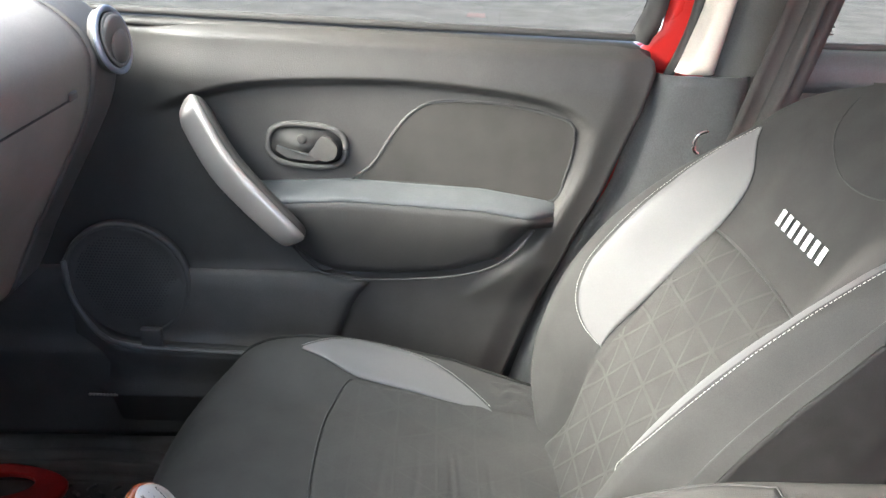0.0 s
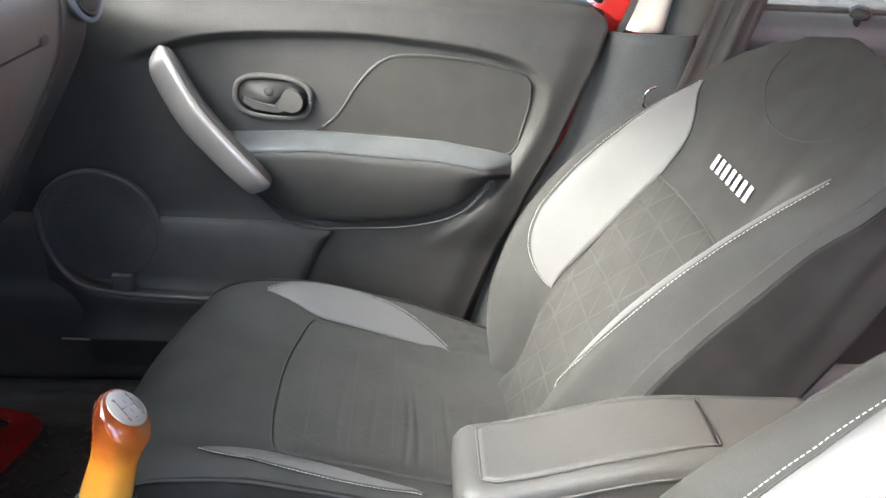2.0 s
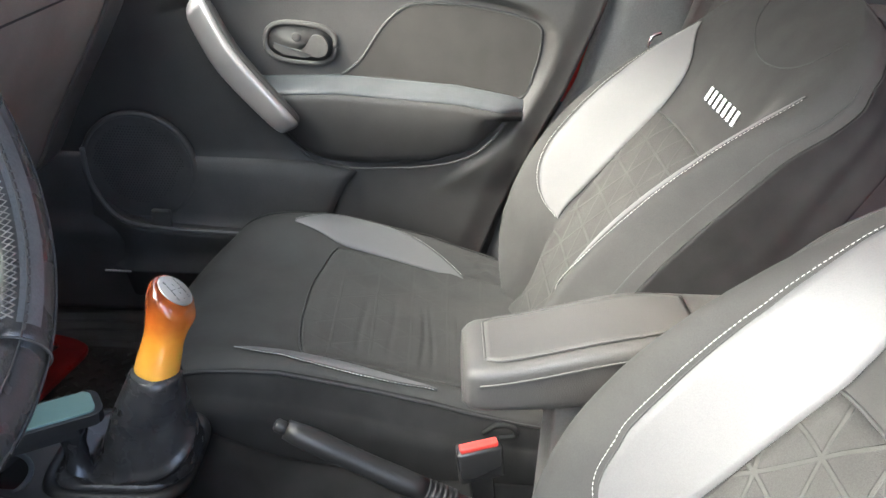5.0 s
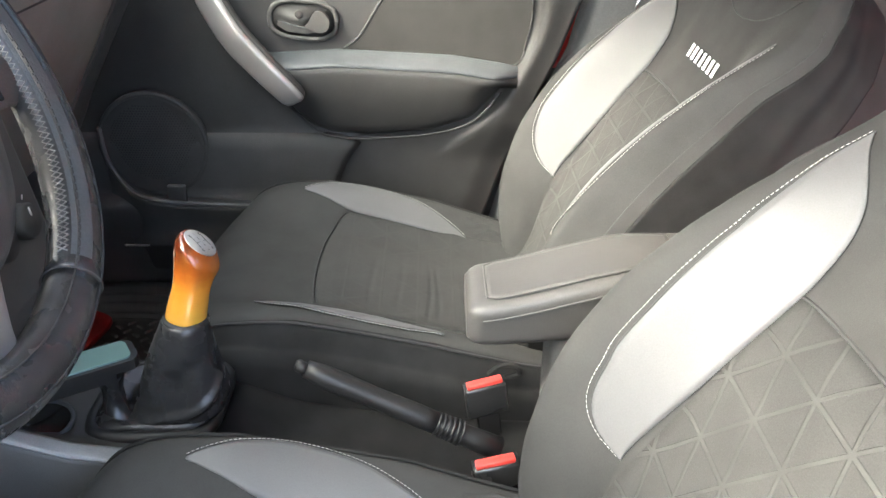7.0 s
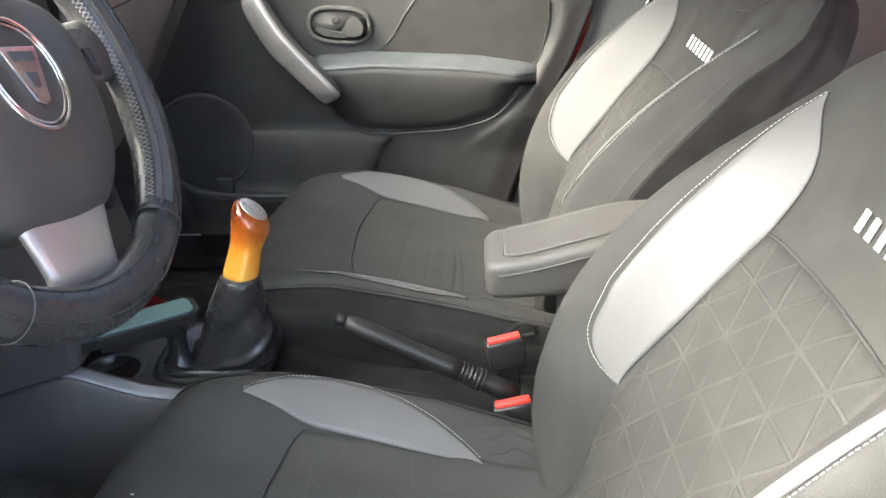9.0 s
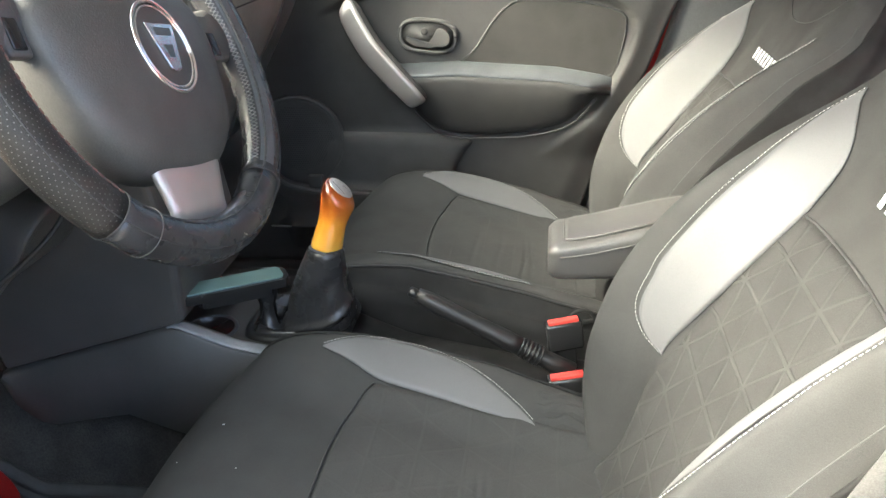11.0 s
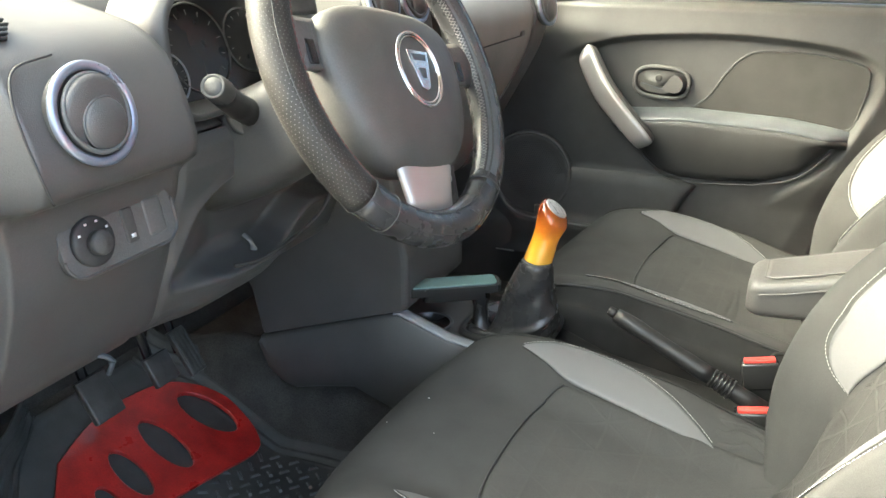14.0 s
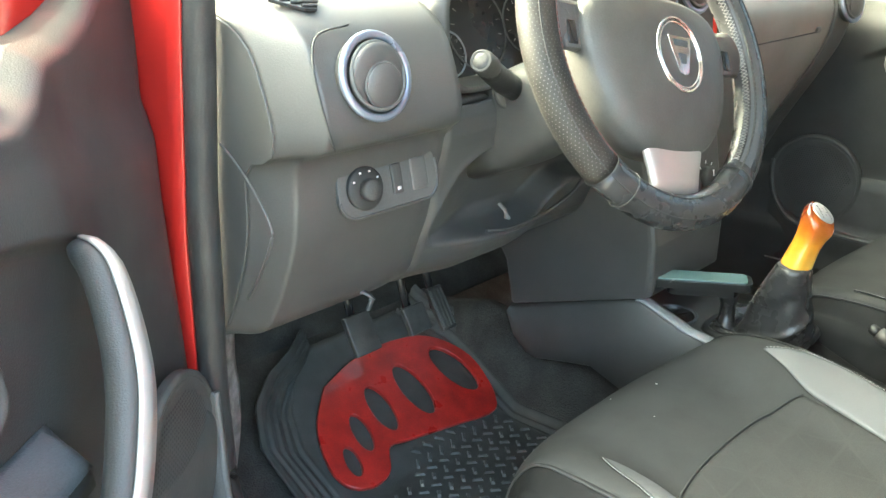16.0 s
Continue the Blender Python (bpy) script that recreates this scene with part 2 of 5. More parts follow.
def curve_points(pts, n):
    """n points evenly along a smooth curve through pts."""
    pts = np.asarray(pts, float)
    k = len(pts)
    ext = np.vstack([2 * pts[0] - pts[1], pts, 2 * pts[-1] - pts[-2]])
    out = []
    for i in range(k - 1):
        p0, p1, p2, p3 = ext[i:i + 4]
        for t in np.linspace(0, 1, 24, endpoint=False):
            out.append(0.5 * (2 * p1 + (p2 - p0) * t + (2 * p0 - 5 * p1 + 4 * p2 - p3) * t * t + (3 * p1 - p0 - 3 * p2 + p3) * t ** 3))
    out.append(pts[-1])
    out = np.array(out)
    d = np.r_[0, np.cumsum(np.linalg.norm(np.diff(out, axis=0), axis=1))]
    s = np.linspace(0, d[-1], n)
    return np.stack([np.interp(s, d, out[:, c]) for c in range(pts.shape[1])], 1)


def rings_along(pts, radius, sides, flat=1.0, up=(0, 0, 1)):
    pts = np.asarray(pts, float)
    tan = np.gradient(pts, axis=0)
    tan /= np.linalg.norm(tan, axis=1)[:, None]
    rad = np.broadcast_to(np.asarray(radius, float), (len(pts),))
    out = []
    ref = np.array(up, float)
    for p, t, r in zip(pts, tan, rad):
        a = np.cross(t, ref)
        a /= np.linalg.norm(a) + 1e-9
        b = np.cross(a, t)
        w = np.linspace(0, 2 * np.pi, sides, endpoint=False)
        out.append(p + r * (np.cos(w)[:, None] * a + flat * np.sin(w)[:, None] * b))
    return np.array(out)


def tube(name, pts, radius, material, parent=None, label="", sides=10, flat=1.0, up=(0, 0, 1), n=0):
    pts = curve_points(pts, n) if n else np.asarray(pts, float)
    return sheet(name, rings_along(pts, radius, sides, flat, up), material, parent, label, loop_v=True, caps=True)


def ring(name, m, radius, tube_r, material, parent=None, label="", sides=48, flat=1.0, oval=1.0):
    """A torus about the local z axis of the pose m."""
    P = []
    for a in np.linspace(0, 2 * np.pi, sides, endpoint=False):
        row = []
        for b in np.linspace(0, 2 * np.pi, 12, endpoint=False):
            r = radius + tube_r * math.cos(b)
            row.append(m @ Vector((r * math.cos(a), oval * r * math.sin(a), flat * tube_r * math.sin(b))))
        P.append(row)
    return sheet(name, P, material, parent, label, loop_u=True, loop_v=True)


def turned(name, m, profile, material, parent=None, label="", sides=40, oval=1.0):
    """A body turned about the local z axis of the pose m, from (radius, height) pairs."""
    P = [[m @ Vector((r * math.cos(a), oval * r * math.sin(a), h)) for a in np.linspace(0, 2 * np.pi, sides, endpoint=False)] for r, h in profile]
    return sheet(name, P, material, parent, label, loop_v=True, caps=True)


def block(name, m, size, material, parent=None, label="", bevel=0.004):
    bm = bmesh.new()
    bmesh.ops.create_cube(bm, size=1, matrix=m @ Matrix.Diagonal((*size, 1)))
    if bevel:
        bmesh.ops.bevel(bm, geom=bm.edges[:], offset=bevel, segments=3, affect="EDGES", profile=0.5)
    return part(name, bm, material, parent, label)


def slab(name, outline, m, thick, material, parent=None, label="", bevel=0.002, holes=()):
    """A flat plate with the given outline (local x, y), its top at local z = thick."""
    bm = bmesh.new()
    loops = []
    for pts in (outline, *holes):
        vs = [bm.verts.new(m @ Vector((x, y, 0))) for x, y in pts]
        loops.append([bm.edges.new((vs[i], vs[(i + 1) % len(vs)])) for i in range(len(vs))])
    bmesh.ops.triangle_fill(bm, use_beauty=True, edges=[e for l in loops for e in l])
    ex = bmesh.ops.extrude_face_region(bm, geom=bm.faces[:])
    up = (m.to_3x3() @ Vector((0, 0, thick)))
    bmesh.ops.translate(bm, vec=up, verts=[v for v in ex["geom"] if isinstance(v, bmesh.types.BMVert)])
    return part(name, bm, material, parent, label, smooth=False, bevel=bevel)


def smooth(a, b, x):
    t = np.clip((np.asarray(x, float) - a) / (b - a), 0, 1)
    return t * t * (3 - 2 * t)


def signed_distance(px, pz, line):
    """Distance of a point from an open line in a plane, negative on its right-hand side."""
    a, b = line[:-1], line[1:]
    d = b - a
    p = np.array((px, pz))
    t = np.clip(((p - a) * d).sum(1) / (d * d).sum(1), 0, 1)
    off = p - (a + d * t[:, None])
    dist = np.hypot(off[:, 0], off[:, 1])
    k = int(np.argmin(dist))
    return float(dist[k] * np.sign(d[k, 0] * off[k, 1] - d[k, 1] * off[k, 0]))


def rounded(w, h, r, n=6):
    out = []
    for cx, cy, a0 in ((w / 2 - r, h / 2 - r, 0), (-w / 2 + r, h / 2 - r, 90), (-w / 2 + r, -h / 2 + r, 180), (w / 2 - r, -h / 2 + r, 270)):
        out += [(cx + r * math.cos(radians(a0 + 90 * k / n)), cy + r * math.sin(radians(a0 + 90 * k / n))) for k in range(n + 1)]
    return out


def ellipse(cx, cy, a, b, turn=0, n=28):
    c, s = math.cos(radians(turn)), math.sin(radians(turn))
    return [(cx + a * math.cos(t) * c - b * math.sin(t) * s, cy + a * math.cos(t) * s + b * math.sin(t) * c) for t in np.linspace(0, 2 * np.pi, n, endpoint=False)]


def stitches(name, pts, material, parent, length=0.0030, gap=0.0018, r=0.00024):
    """A row of short stitches along a curve, one mesh."""
    pts = np.asarray(pts, float)
    d = np.r_[0, np.cumsum(np.linalg.norm(np.diff(pts, axis=0), axis=1))]
    verts, faces = [], []
    s = 0
    while s + length < d[-1]:
        a, b = (np.array([np.interp(q, d, pts[:, c]) for c in range(3)]) for q in (s, s + length))
        t = (b - a) / np.linalg.norm(b - a)
        u = np.cross(t, (0.3, 0.2, 1)); u /= np.linalg.norm(u)
        v = np.cross(t, u)
        k = len(verts)
        for p in (a, b):
            verts += [p + r * (u + v), p + r * (u - v), p - r * (u + v), p - r * (u - v)]
        faces += [(k, k + 1, k + 5, k + 4), (k + 1, k + 2, k + 6, k + 5), (k + 2, k + 3, k + 7, k + 6), (k + 3, k, k + 4, k + 7), (k, k + 3, k + 2, k + 1), (k + 4, k + 5, k + 6, k + 7)]
        s += length + gap
    return raw(name, verts, faces, material, parent, smooth=False)


# ---- ground and car shell ----
bm = bmesh.new()
bmesh.ops.create_grid(bm, x_segments=40, y_segments=40, size=400)
tagged(part("ground", bm, ASPHALT), "worn grey asphalt under and round the car", "ground", kind="structure")

FLOOR = 0.285


def floor_z(x, y=-0.3):
    return FLOOR + 0.5 * np.maximum(0, (-0.43 if y < 0 else -0.58) - np.asarray(x, float))


xs = np.linspace(-0.95, 1.9, 60)
ys = np.linspace(-0.74, 0.74, 61)
P = [[(x, y, float(floor_z(x, y)) + 0.14 * float(smooth(0.125, 0.07, abs(y - 0.02))) * float(smooth(-0.75, -0.5, x))) for y in ys] for x in xs]
tagged(sheet("floor", P, CARPET, solid=0.03, side=1), "dark worn carpet of the car floor with a raised tunnel", "floor", kind="structure")

# ---- seats ----
SY = 0.358
CUSH = curve_points([(-0.085, 0.36), (-0.108, 0.43), (-0.10, 0.50), (-0.07, 0.545), (-0.02, 0.572), (0.05, 0.574), (0.13, 0.560), (0.22, 0.541), (0.32, 0.518), (0.42, 0.503), (0.50, 0.50)], 64)


def cush_bolster(v):
    v = np.abs(v)
    return smooth(0.42, 0.84, v) * (1 - 0.5 * smooth(0.88, 1.0, v))


def cush_at(x, z, v, off=0.0):
    w = np.interp(x, [-0.1, -0.05, 0.05, 0.3, 0.5], [0.215, 0.238, 0.25, 0.25, 0.235])
    b = np.interp(x, [-0.1, -0.05, 0.03, 0.12, 0.3, 0.38, 0.5], [0.0, 0.008, 0.03, 0.048, 0.052, 0.04, 0.02])
    front = float(smooth(0.03, -0.09, x))
    return (x + 0.045 * front * abs(v) ** 3.5 - off * front, SY + v * w, z + b * float(cush_bolster(v)) - 0.018 * float(smooth(0.9, 1.0, abs(v))) + off)


def cush_xy(x, dy, off=0.003):
    k = np.argmax(CUSH[:, 1])
    z = float(np.interp(x, CUSH[k - 8:, 0], CUSH[k - 8:, 1]))
    w = np.interp(x, [-0.1, -0.05, 0.05, 0.3, 0.5], [0.215, 0.238, 0.25, 0.25, 0.235])
    return cush_at(x, z, dy / w, off)


H0, HD, HN = np.array((0.438, SY, 0.50)), np.array((0.5, 0, 0.866)), np.array((-0.866, 0, 0.5))


def soft(a, n=9):
    """Rounds the corners of a line of values, keeping its ends."""
    k = n // 2
    b = np.convolve(np.pad(a, k, mode="edge"), np.ones(n) / n, mode="valid")
    f = np.clip(np.minimum(np.arange(len(a)), np.arange(len(a))[::-1]) / n, 0, 1)
    return a * (1 - f) + b * f


BH = np.linspace(-0.05, 0.67, 289)
BF = soft(soft(np.interp(BH, [-0.04, 0, 0.1, 0.2, 0.3, 0.4, 0.48, 0.54, 0.66], [-0.03, 0.025, 0.078, 0.095, 0.095, 0.075, 0.035, 0.0, 0.0]), 25), 25)
BW = soft(np.interp(BH, [-0.04, 0, 0.04, 0.08, 0.13, 0.2, 0.4, 0.5, 0.545, 0.58], [0.135, 0.160, 0.188, 0.214, 0.238, 0.252, 0.25, 0.243, 0.232, 0.205]), 35)


def soft_line(points):
    return np.array([soft(c, 5) for c in np.array(points).T]).T


def back_w(h):
    if h < 0.46:
        return np.interp(h, BH, BW)
    return np.interp(h, [-0.04, 0, 0.08, 0.2, 0.4, 0.5, 0.545, 0.58, 0.61, 0.635, 0.648, 0.655], [0.2, 0.215, 0.235, 0.252, 0.25, 0.243, 0.232, 0.205, 0.165, 0.105, 0.05, 0.01])


def back_off(h, dy):
    v = abs(dy) / max(0.12, back_w(h), 0.235 * float(smooth(-0.10, 0.06, h)) if h < 0.2 else 0)
    f = np.interp(h, BH, BF)
    crest = 0.80 if dy > 0 else 0.88
    f *= 1.0 if dy > 0 else 1.03
    o = f * float(smooth(0.42, crest, v)) * (1 - 0.5 * float(smooth(crest + 0.02, 1.0, v)))
    o += 0.012 * math.sin(max(0, min(1, h / 0.4)) * math.pi)
    # the cover is drawn into a deep crease beside the centre, low down
    o -= 0.028 * math.exp(-((abs(dy) - 0.134 + 0.016 * float(smooth(0.16, 0.0, h))) / 0.0075) ** 2) * float(smooth(0.20, 0.10, h))
    return o - 0.022 * float(smooth(0.55, 0.65, h)) - 0.02 * float(smooth(0.9, 1.02, v)) * float(smooth(0.45, 0.55, h))


def back_at(h, dy, off=0.003):
    return H0 + HD * h + HN * (back_off(h, dy) + off) + np.array((0, dy, 0))


def seat(inset):
    """A front seat; inset: how much narrower its pale backrest panel is."""
    root = thing("car_seat", (0.2, SY, FLOOR), "charcoal cloth front car seat with pale grey side panels", "car seat", "front seats")
    # cushion
    vv = np.linspace(-0.918, 0.918, 45)
    rows = []
    for x, z in CUSH:
        row = [cush_at(x, z, v) for v in vv]
        rows.append(row)
    sheet("cushion", rows, CLOTH, root, "charcoal cloth cushion cover", solid=0.003, side=1)
    for sgn in (-1, 1):
        side = []
        for (x, z), row in zip(CUSH, rows):
            p = np.array(cush_at(x, z, sgn))
            lo = min(0.35, p[2] - 0.01)
            side.append([cush_at(x, z, sgn * v, -0.001) for v in (0.905, 0.93, 0.95, 0.97, 0.985)] + [(p[0] + 0.01 * t, p[1] + sgn * (0.010 * math.sin(t * 3.1) + 0.002 * math.sin(x * 60 + t * 5) * t), p[2] + (lo - p[2]) * t) for t in np.linspace(0, 1, 10)])
        sheet("side_skirt", side, SKIRT, root, "black elastic side skirt", solid=0.004)
        seam = [np.array(r[0 if sgn < 0 else -1]) + (0, 0, 0.001) for r in rows]
        tube("piping", seam, 0.0018, SEAM, root, sides=6)
        xs_ = np.linspace(0.075, 0.355, 80)
        vin = np.interp(xs_, [0.075, 0.153, 0.233, 0.30, 0.355], [0.189, 0.158, 0.1535, 0.151, 0.1495])
        vout = np.interp(xs_, [0.075, 0.09, 0.11, 0.14, 0.175, 0.22, 0.255, 0.288, 0.33, 0.355], [0.191, 0.199, 0.207, 0.2155, 0.220, 0.214, 0.204, 0.189, 0.168, 0.1505])
        if sgn < 0:
            xs_ = np.linspace(0.055, 0.312, 80)
            vin = np.interp(xs_, [0.055, 0.08, 0.105, 0.14, 0.184, 0.24, 0.312], [0.168, 0.160, 0.158, 0.163, 0.178, 0.196, 0.207])
            vout = np.interp(xs_, [0.055, 0.07, 0.088, 0.134, 0.179, 0.223, 0.268, 0.312], [0.170, 0.182, 0.191, 0.203, 0.209, 0.213, 0.213, 0.2085])
        vin, vout = soft(vin), soft(vout)
        grid = [[cush_xy(x, sgn * (a + (b - a) * k / 10), 0.0028) for k in range(11)] for x, a, b in zip(xs_, vin, vout)]
        panel = sheet("cushion_panel", grid, WHITE, root, "pale grey leatherette cushion side panel", solid=0.0012)
        stitches("stitching", [cush_xy(x, sgn * (b + 0.0036), 0.0036) for x, b in zip(xs_, vout)], THREAD, panel)
        tube("seam", [cush_xy(x, sgn * (b + 0.0015), 0.003) for x, b in zip(xs_, vout)], 0.0014, SEAM, panel, sides=6)
    # centre of the cushion, with its front seam bowed forwards
    bow = lambda dy: 0.158 - 0.038 * math.sqrt(max(0.0, 1 - (abs(dy) / 0.156) ** 2.6))
    g, uv = [], []
    folds = ((0.205, 0.0008, 0.004), (0.247, 0.0008, 0.004), (0.292, 0.0026, 0.0032), (0.305, 0.0020, 0.003), (0.348, 0.0012, 0.003), (0.388, 0.0012, 0.003))
    for t in np.linspace(0, 1, 150):
        r, q = [], []
        for dy in np.linspace(-0.154, 0.154, 41):
            x0 = bow(dy)
            x = x0 + (0.47 - x0) * t
            e = math.sqrt(min(1.0, 14 * min(t, 1 - t), 7 * (1 - abs(dy) / 0.154) + 0.1))
            wr = 0.0010 * math.sin(x * 60 + 3 * math.sin(dy * 20)) * float(smooth(0.2, 0.3, x))
            for k, (fx, fd, fw) in enumerate(folds):
                run = float(smooth(0.11, 0.02, abs(dy + 0.035 - 0.01 * (k % 2))))
                wr -= fd * run * math.exp(-((x - fx - 0.003 * math.sin(dy * 24 + k)) / fw) ** 2)
            r.append(cush_xy(x, dy, 0.001 + 0.0055 * e + wr))
            q.append((dy, x))
        g.append(r)
        uv.append(q)
    sheet("cushion_centre", g, SQUARES, root, "dark quilted cloth cushion centre", uv=uv, solid=0.005, side=1)
    tube("seam", [cush_xy(bow(dy) - 0.002, dy, 0.002) for dy in np.linspace(-0.154, 0.154, 50)], 0.0013, SEAM, root, sides=6)
    # backrest
    rows = []
    for h in np.r_[np.linspace(-0.04, 0.56, 92), np.linspace(0.567, 0.655, 18)]:
        w = float(back_w(h))
        row = [back_at(h, w * v, 0) for v in np.linspace(-1, 1, 101)]
        depth = 0.095 - 0.05 * float(smooth(0.6, 0.655, h))
        for v in np.linspace(0.97, -0.97, 15):
            row.append(H0 + HD * h + HN * (-depth + 0.03 * abs(v) ** 6) + np.array((0, w * v, 0)))
        rows.append(row)
    sheet("backrest", rows, CLOTH, root, "charcoal cloth backrest cover", loop_v=True, caps=True)
    for sgn in (-1, 1):
        hs = np.linspace(0.167, 0.522, 88)
        vin = np.interp(hs, [0.167, 0.275, 0.386, 0.44, 0.465, 0.485, 0.522], [0.131, 0.124, 0.121, 0.1225, 0.129, 0.142, 0.188])
        vout = np.interp(hs, [0.167, 0.170, 0.176, 0.186, 0.20, 0.22, 0.25, 0.30, 0.40, 0.49, 0.522], [0.131, 0.139, 0.150, 0.159, 0.167, 0.174, 0.1795, 0.180, 0.185, 0.193, 0.190])
        if sgn < 0:
            vout = np.interp(hs, [0.167, 0.18, 0.20, 0.24, 0.34, 0.41, 0.455, 0.49, 0.522], [0.152, 0.187, 0.211, 0.224, 0.225, 0.218, 0.209, 0.200, 0.197])
            vout = np.convolve(np.pad(vout, 8, mode="edge"), np.ones(17) / 17, mode="valid")
            vout = soft(vout, 25)
            vin = vout - np.interp(hs, [0.167, 0.22, 0.35, 0.48, 0.522], [0.002, 0.010, 0.0135, 0.012, 0.003])
        else:
            vout = vout - inset * smooth(0.167, 0.24, hs) * (1 - 0.6 * smooth(0.44, 0.522, hs))
            vin, vout = soft(vin, 7), soft(vout, 5)
        grid = [[back_at(h, sgn * (a + (b - a) * k / 10), 0.0020) for k in range(11)] for h, a, b in zip(hs, vin, vout)]
        panel = sheet("backrest_panel", grid, WHITE, root, "pale grey leatherette backrest side panel", solid=0.0012)
        stitches("stitching", [back_at(h, sgn * (b + (0.0036 if sgn > 0 else 0.0042)), 0.0026) for h, b in zip(hs, vout)], THREAD, panel)
        tube("seam", [back_at(h, sgn * (b + 0.0008), 0.0016) for h, b in zip(hs, vout)], 0.0008, SEAM, panel, sides=6)
        # dark side panel of the cover, gathered in folds
        side = []
        for h in np.linspace(-0.03, 0.632, 90):
            w = float(back_w(h))
            f0 = back_off(h, w * 0.99) - 0.012
            side.append([H0 + HD * h + HN * (f0 + (-(0.091 - 0.05 * float(smooth(0.6, 0.655, h))) - f0) * t) + np.array((0, sgn * (w + 0.003 + (0.0008 + 0.0007 * math.sin(h * 13 + t * 4)) * math.sin(t * 13 + h * 23 + 2.6 * math.sin(h * 8 + t * 2)) * math.sin(t * 3.1)), 0)) for t in np.linspace(0, 1, 30)])
        sheet("side_cover", side, SKIRT, root, "black elastic side cover with folds", solid=0.003)
        tube("piping", [back_at(h, sgn * float(back_w(h)) * 0.985, 0.0005) for h in np.linspace(0.0, 0.56, 80)], 0.0009, SEAM, root, sides=6)
    g, uv = [], []
    for t in np.linspace(0, 1, 36):
        r, q = [], []
        for dy in np.linspace(-0.123, 0.123, 25):
            top = 0.387 + 0.006 * (1 - (dy / 0.123) ** 2)
            h = -0.07 + (top + 0.07) * t
            e = min(1.0, 18 * (1 - t), 8 * (1 - abs(dy) / 0.123) + 0.2)
            y = dy * (1 - 0.12 * float(smooth(0.16, 0.0, h)))
            r.append(back_at(h, y, 0.001 + 0.004 * e))
            q.append((y, h))
        g.append(r)
        uv.append(q)
    sheet("backrest_centre", g, TRIANGLES, root, "dark cloth backrest centre with woven triangles", uv=uv, solid=0.004, side=1)
    tube("seam", [back_at(0.389 + 0.006 * (1 - (dy / 0.123) ** 2), dy, 0.001) for dy in np.linspace(-0.123, 0.123, 30)], 0.0018, SEAM, root, sides=6)
    # black tube as painted shade in the crease where backrest meets cushion
    crease_shade = []
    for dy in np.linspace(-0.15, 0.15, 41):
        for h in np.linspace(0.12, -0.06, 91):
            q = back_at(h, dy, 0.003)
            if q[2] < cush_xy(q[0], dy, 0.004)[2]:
                crease_shade.append(q)
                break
    tube("crease_shade", soft_line(crease_shade), 0.0032, SEAM, root, sides=6)
    # rounded seam of the head pocket
    tube("seam", [back_at(h, d, 0.001) for d, h in curve_points([(0.10, 0.615), (0.078, 0.577), (0.045, 0.550), (0, 0.531), (-0.05, 0.527), (-0.10, 0.537), (-0.14, 0.56), (-0.155, 0.59)], 60)], 0.0008, SEAM, root, sides=6)
    # cloth gathered in folds where the cover is pulled round the bolster
    g = []
    for u in np.linspace(0, 1, 46):
        row = []
        for v in np.linspace(0, 1, 50):
            x, dy = 0.350 + 0.088 * u, 0.138 + 0.084 * v - 0.012 * u
            win = math.sin(math.pi * u) ** 0.7 * math.sin(math.pi * v) ** 0.7
            row.append(cush_xy(x, dy, -0.002 + 0.0042 * win + win * 0.0030 * (math.sin(v * 30 - u * 7 + 1.2 * math.sin(u * 9)) + 0.5 * math.sin(v * 17 + u * 12))))
        g.append(row)
    sheet("gathered_cloth", g, CLOTH, root, "charcoal cloth gathered in folds", solid=0.002, side=1)
    tube("cover_tie", curve_points([(0.372, SY - 0.236, 0.528), (0.386, SY - 0.242, 0.545), (0.404, SY - 0.244, 0.546), (0.412, SY - 0.242, 0.532), (0.392, SY - 0.240, 0.524)], 24), 0.0035, SKIRT, root, "black elastic tie of the cover", sides=8)
    # lettering as plain bars
    for k in range(7):
        dy = 0.030 - 0.0180 * k
        bar = [[back_at(0.455 + a, dy + b + 0.25 * a, 0.0025) for b in (-0.0042, 0.0042)] for a in (-0.0095, 0.0095)]
        sheet("marking_bar", bar, WHITEINK, root, "white embroidered bar", solid=0.001)
    return root


seat(0.0)
driver_seat = seat(0.010)
driver_seat.matrix_basis = Matrix.Translation((0.2 - 0.028, SY - 0.678, FLOOR))

# ---- doors ----
def door(sgn, name, label):
    """Inner side of a front door; sgn 1: passenger, -1: driver (mirrored). Built in its shut place."""
    def Y(x, y, z):
        return (x, sgn * y, z)
    root = thing(name, (-0.40, sgn * 0.735, 0.30), label, "car door")
    def edge(z):
        return np.interp(z, [0.3, 0.4, 0.55, 0.66, 0.741, 0.791, 0.871, 0.935, 1.0, 1.02, 1.04], [0.36, 0.38, 0.43, 0.47, 0.503, 0.527, 0.555, 0.578, 0.591, 0.587, 0.56])
    # upper and rear edge of the hollow that holds latch, cloth and armrest
    RECESS = curve_points([(-0.26, 0.845), (-0.2, 0.885), (-0.116, 0.923), (-0.012, 0.949), (0.158, 0.958), (0.286, 0.953), (0.395, 0.940), (0.455, 0.924), (0.487, 0.900), (0.491, 0.868), (0.481, 0.826), (0.460, 0.778), (0.442, 0.74), (0.415, 0.70), (0.375, 0.66), (0.32, 0.61)], 60)
    def front(z):
        return -0.52 if sgn > 0 else float(np.interp(z, [0.33, 0.75, 0.9, 1.0, 1.12], [-0.388, -0.388, -0.386, -0.394, -0.420]))
    def top(x):
        """Height of the window sill, which rises to the mirror corner at the front."""
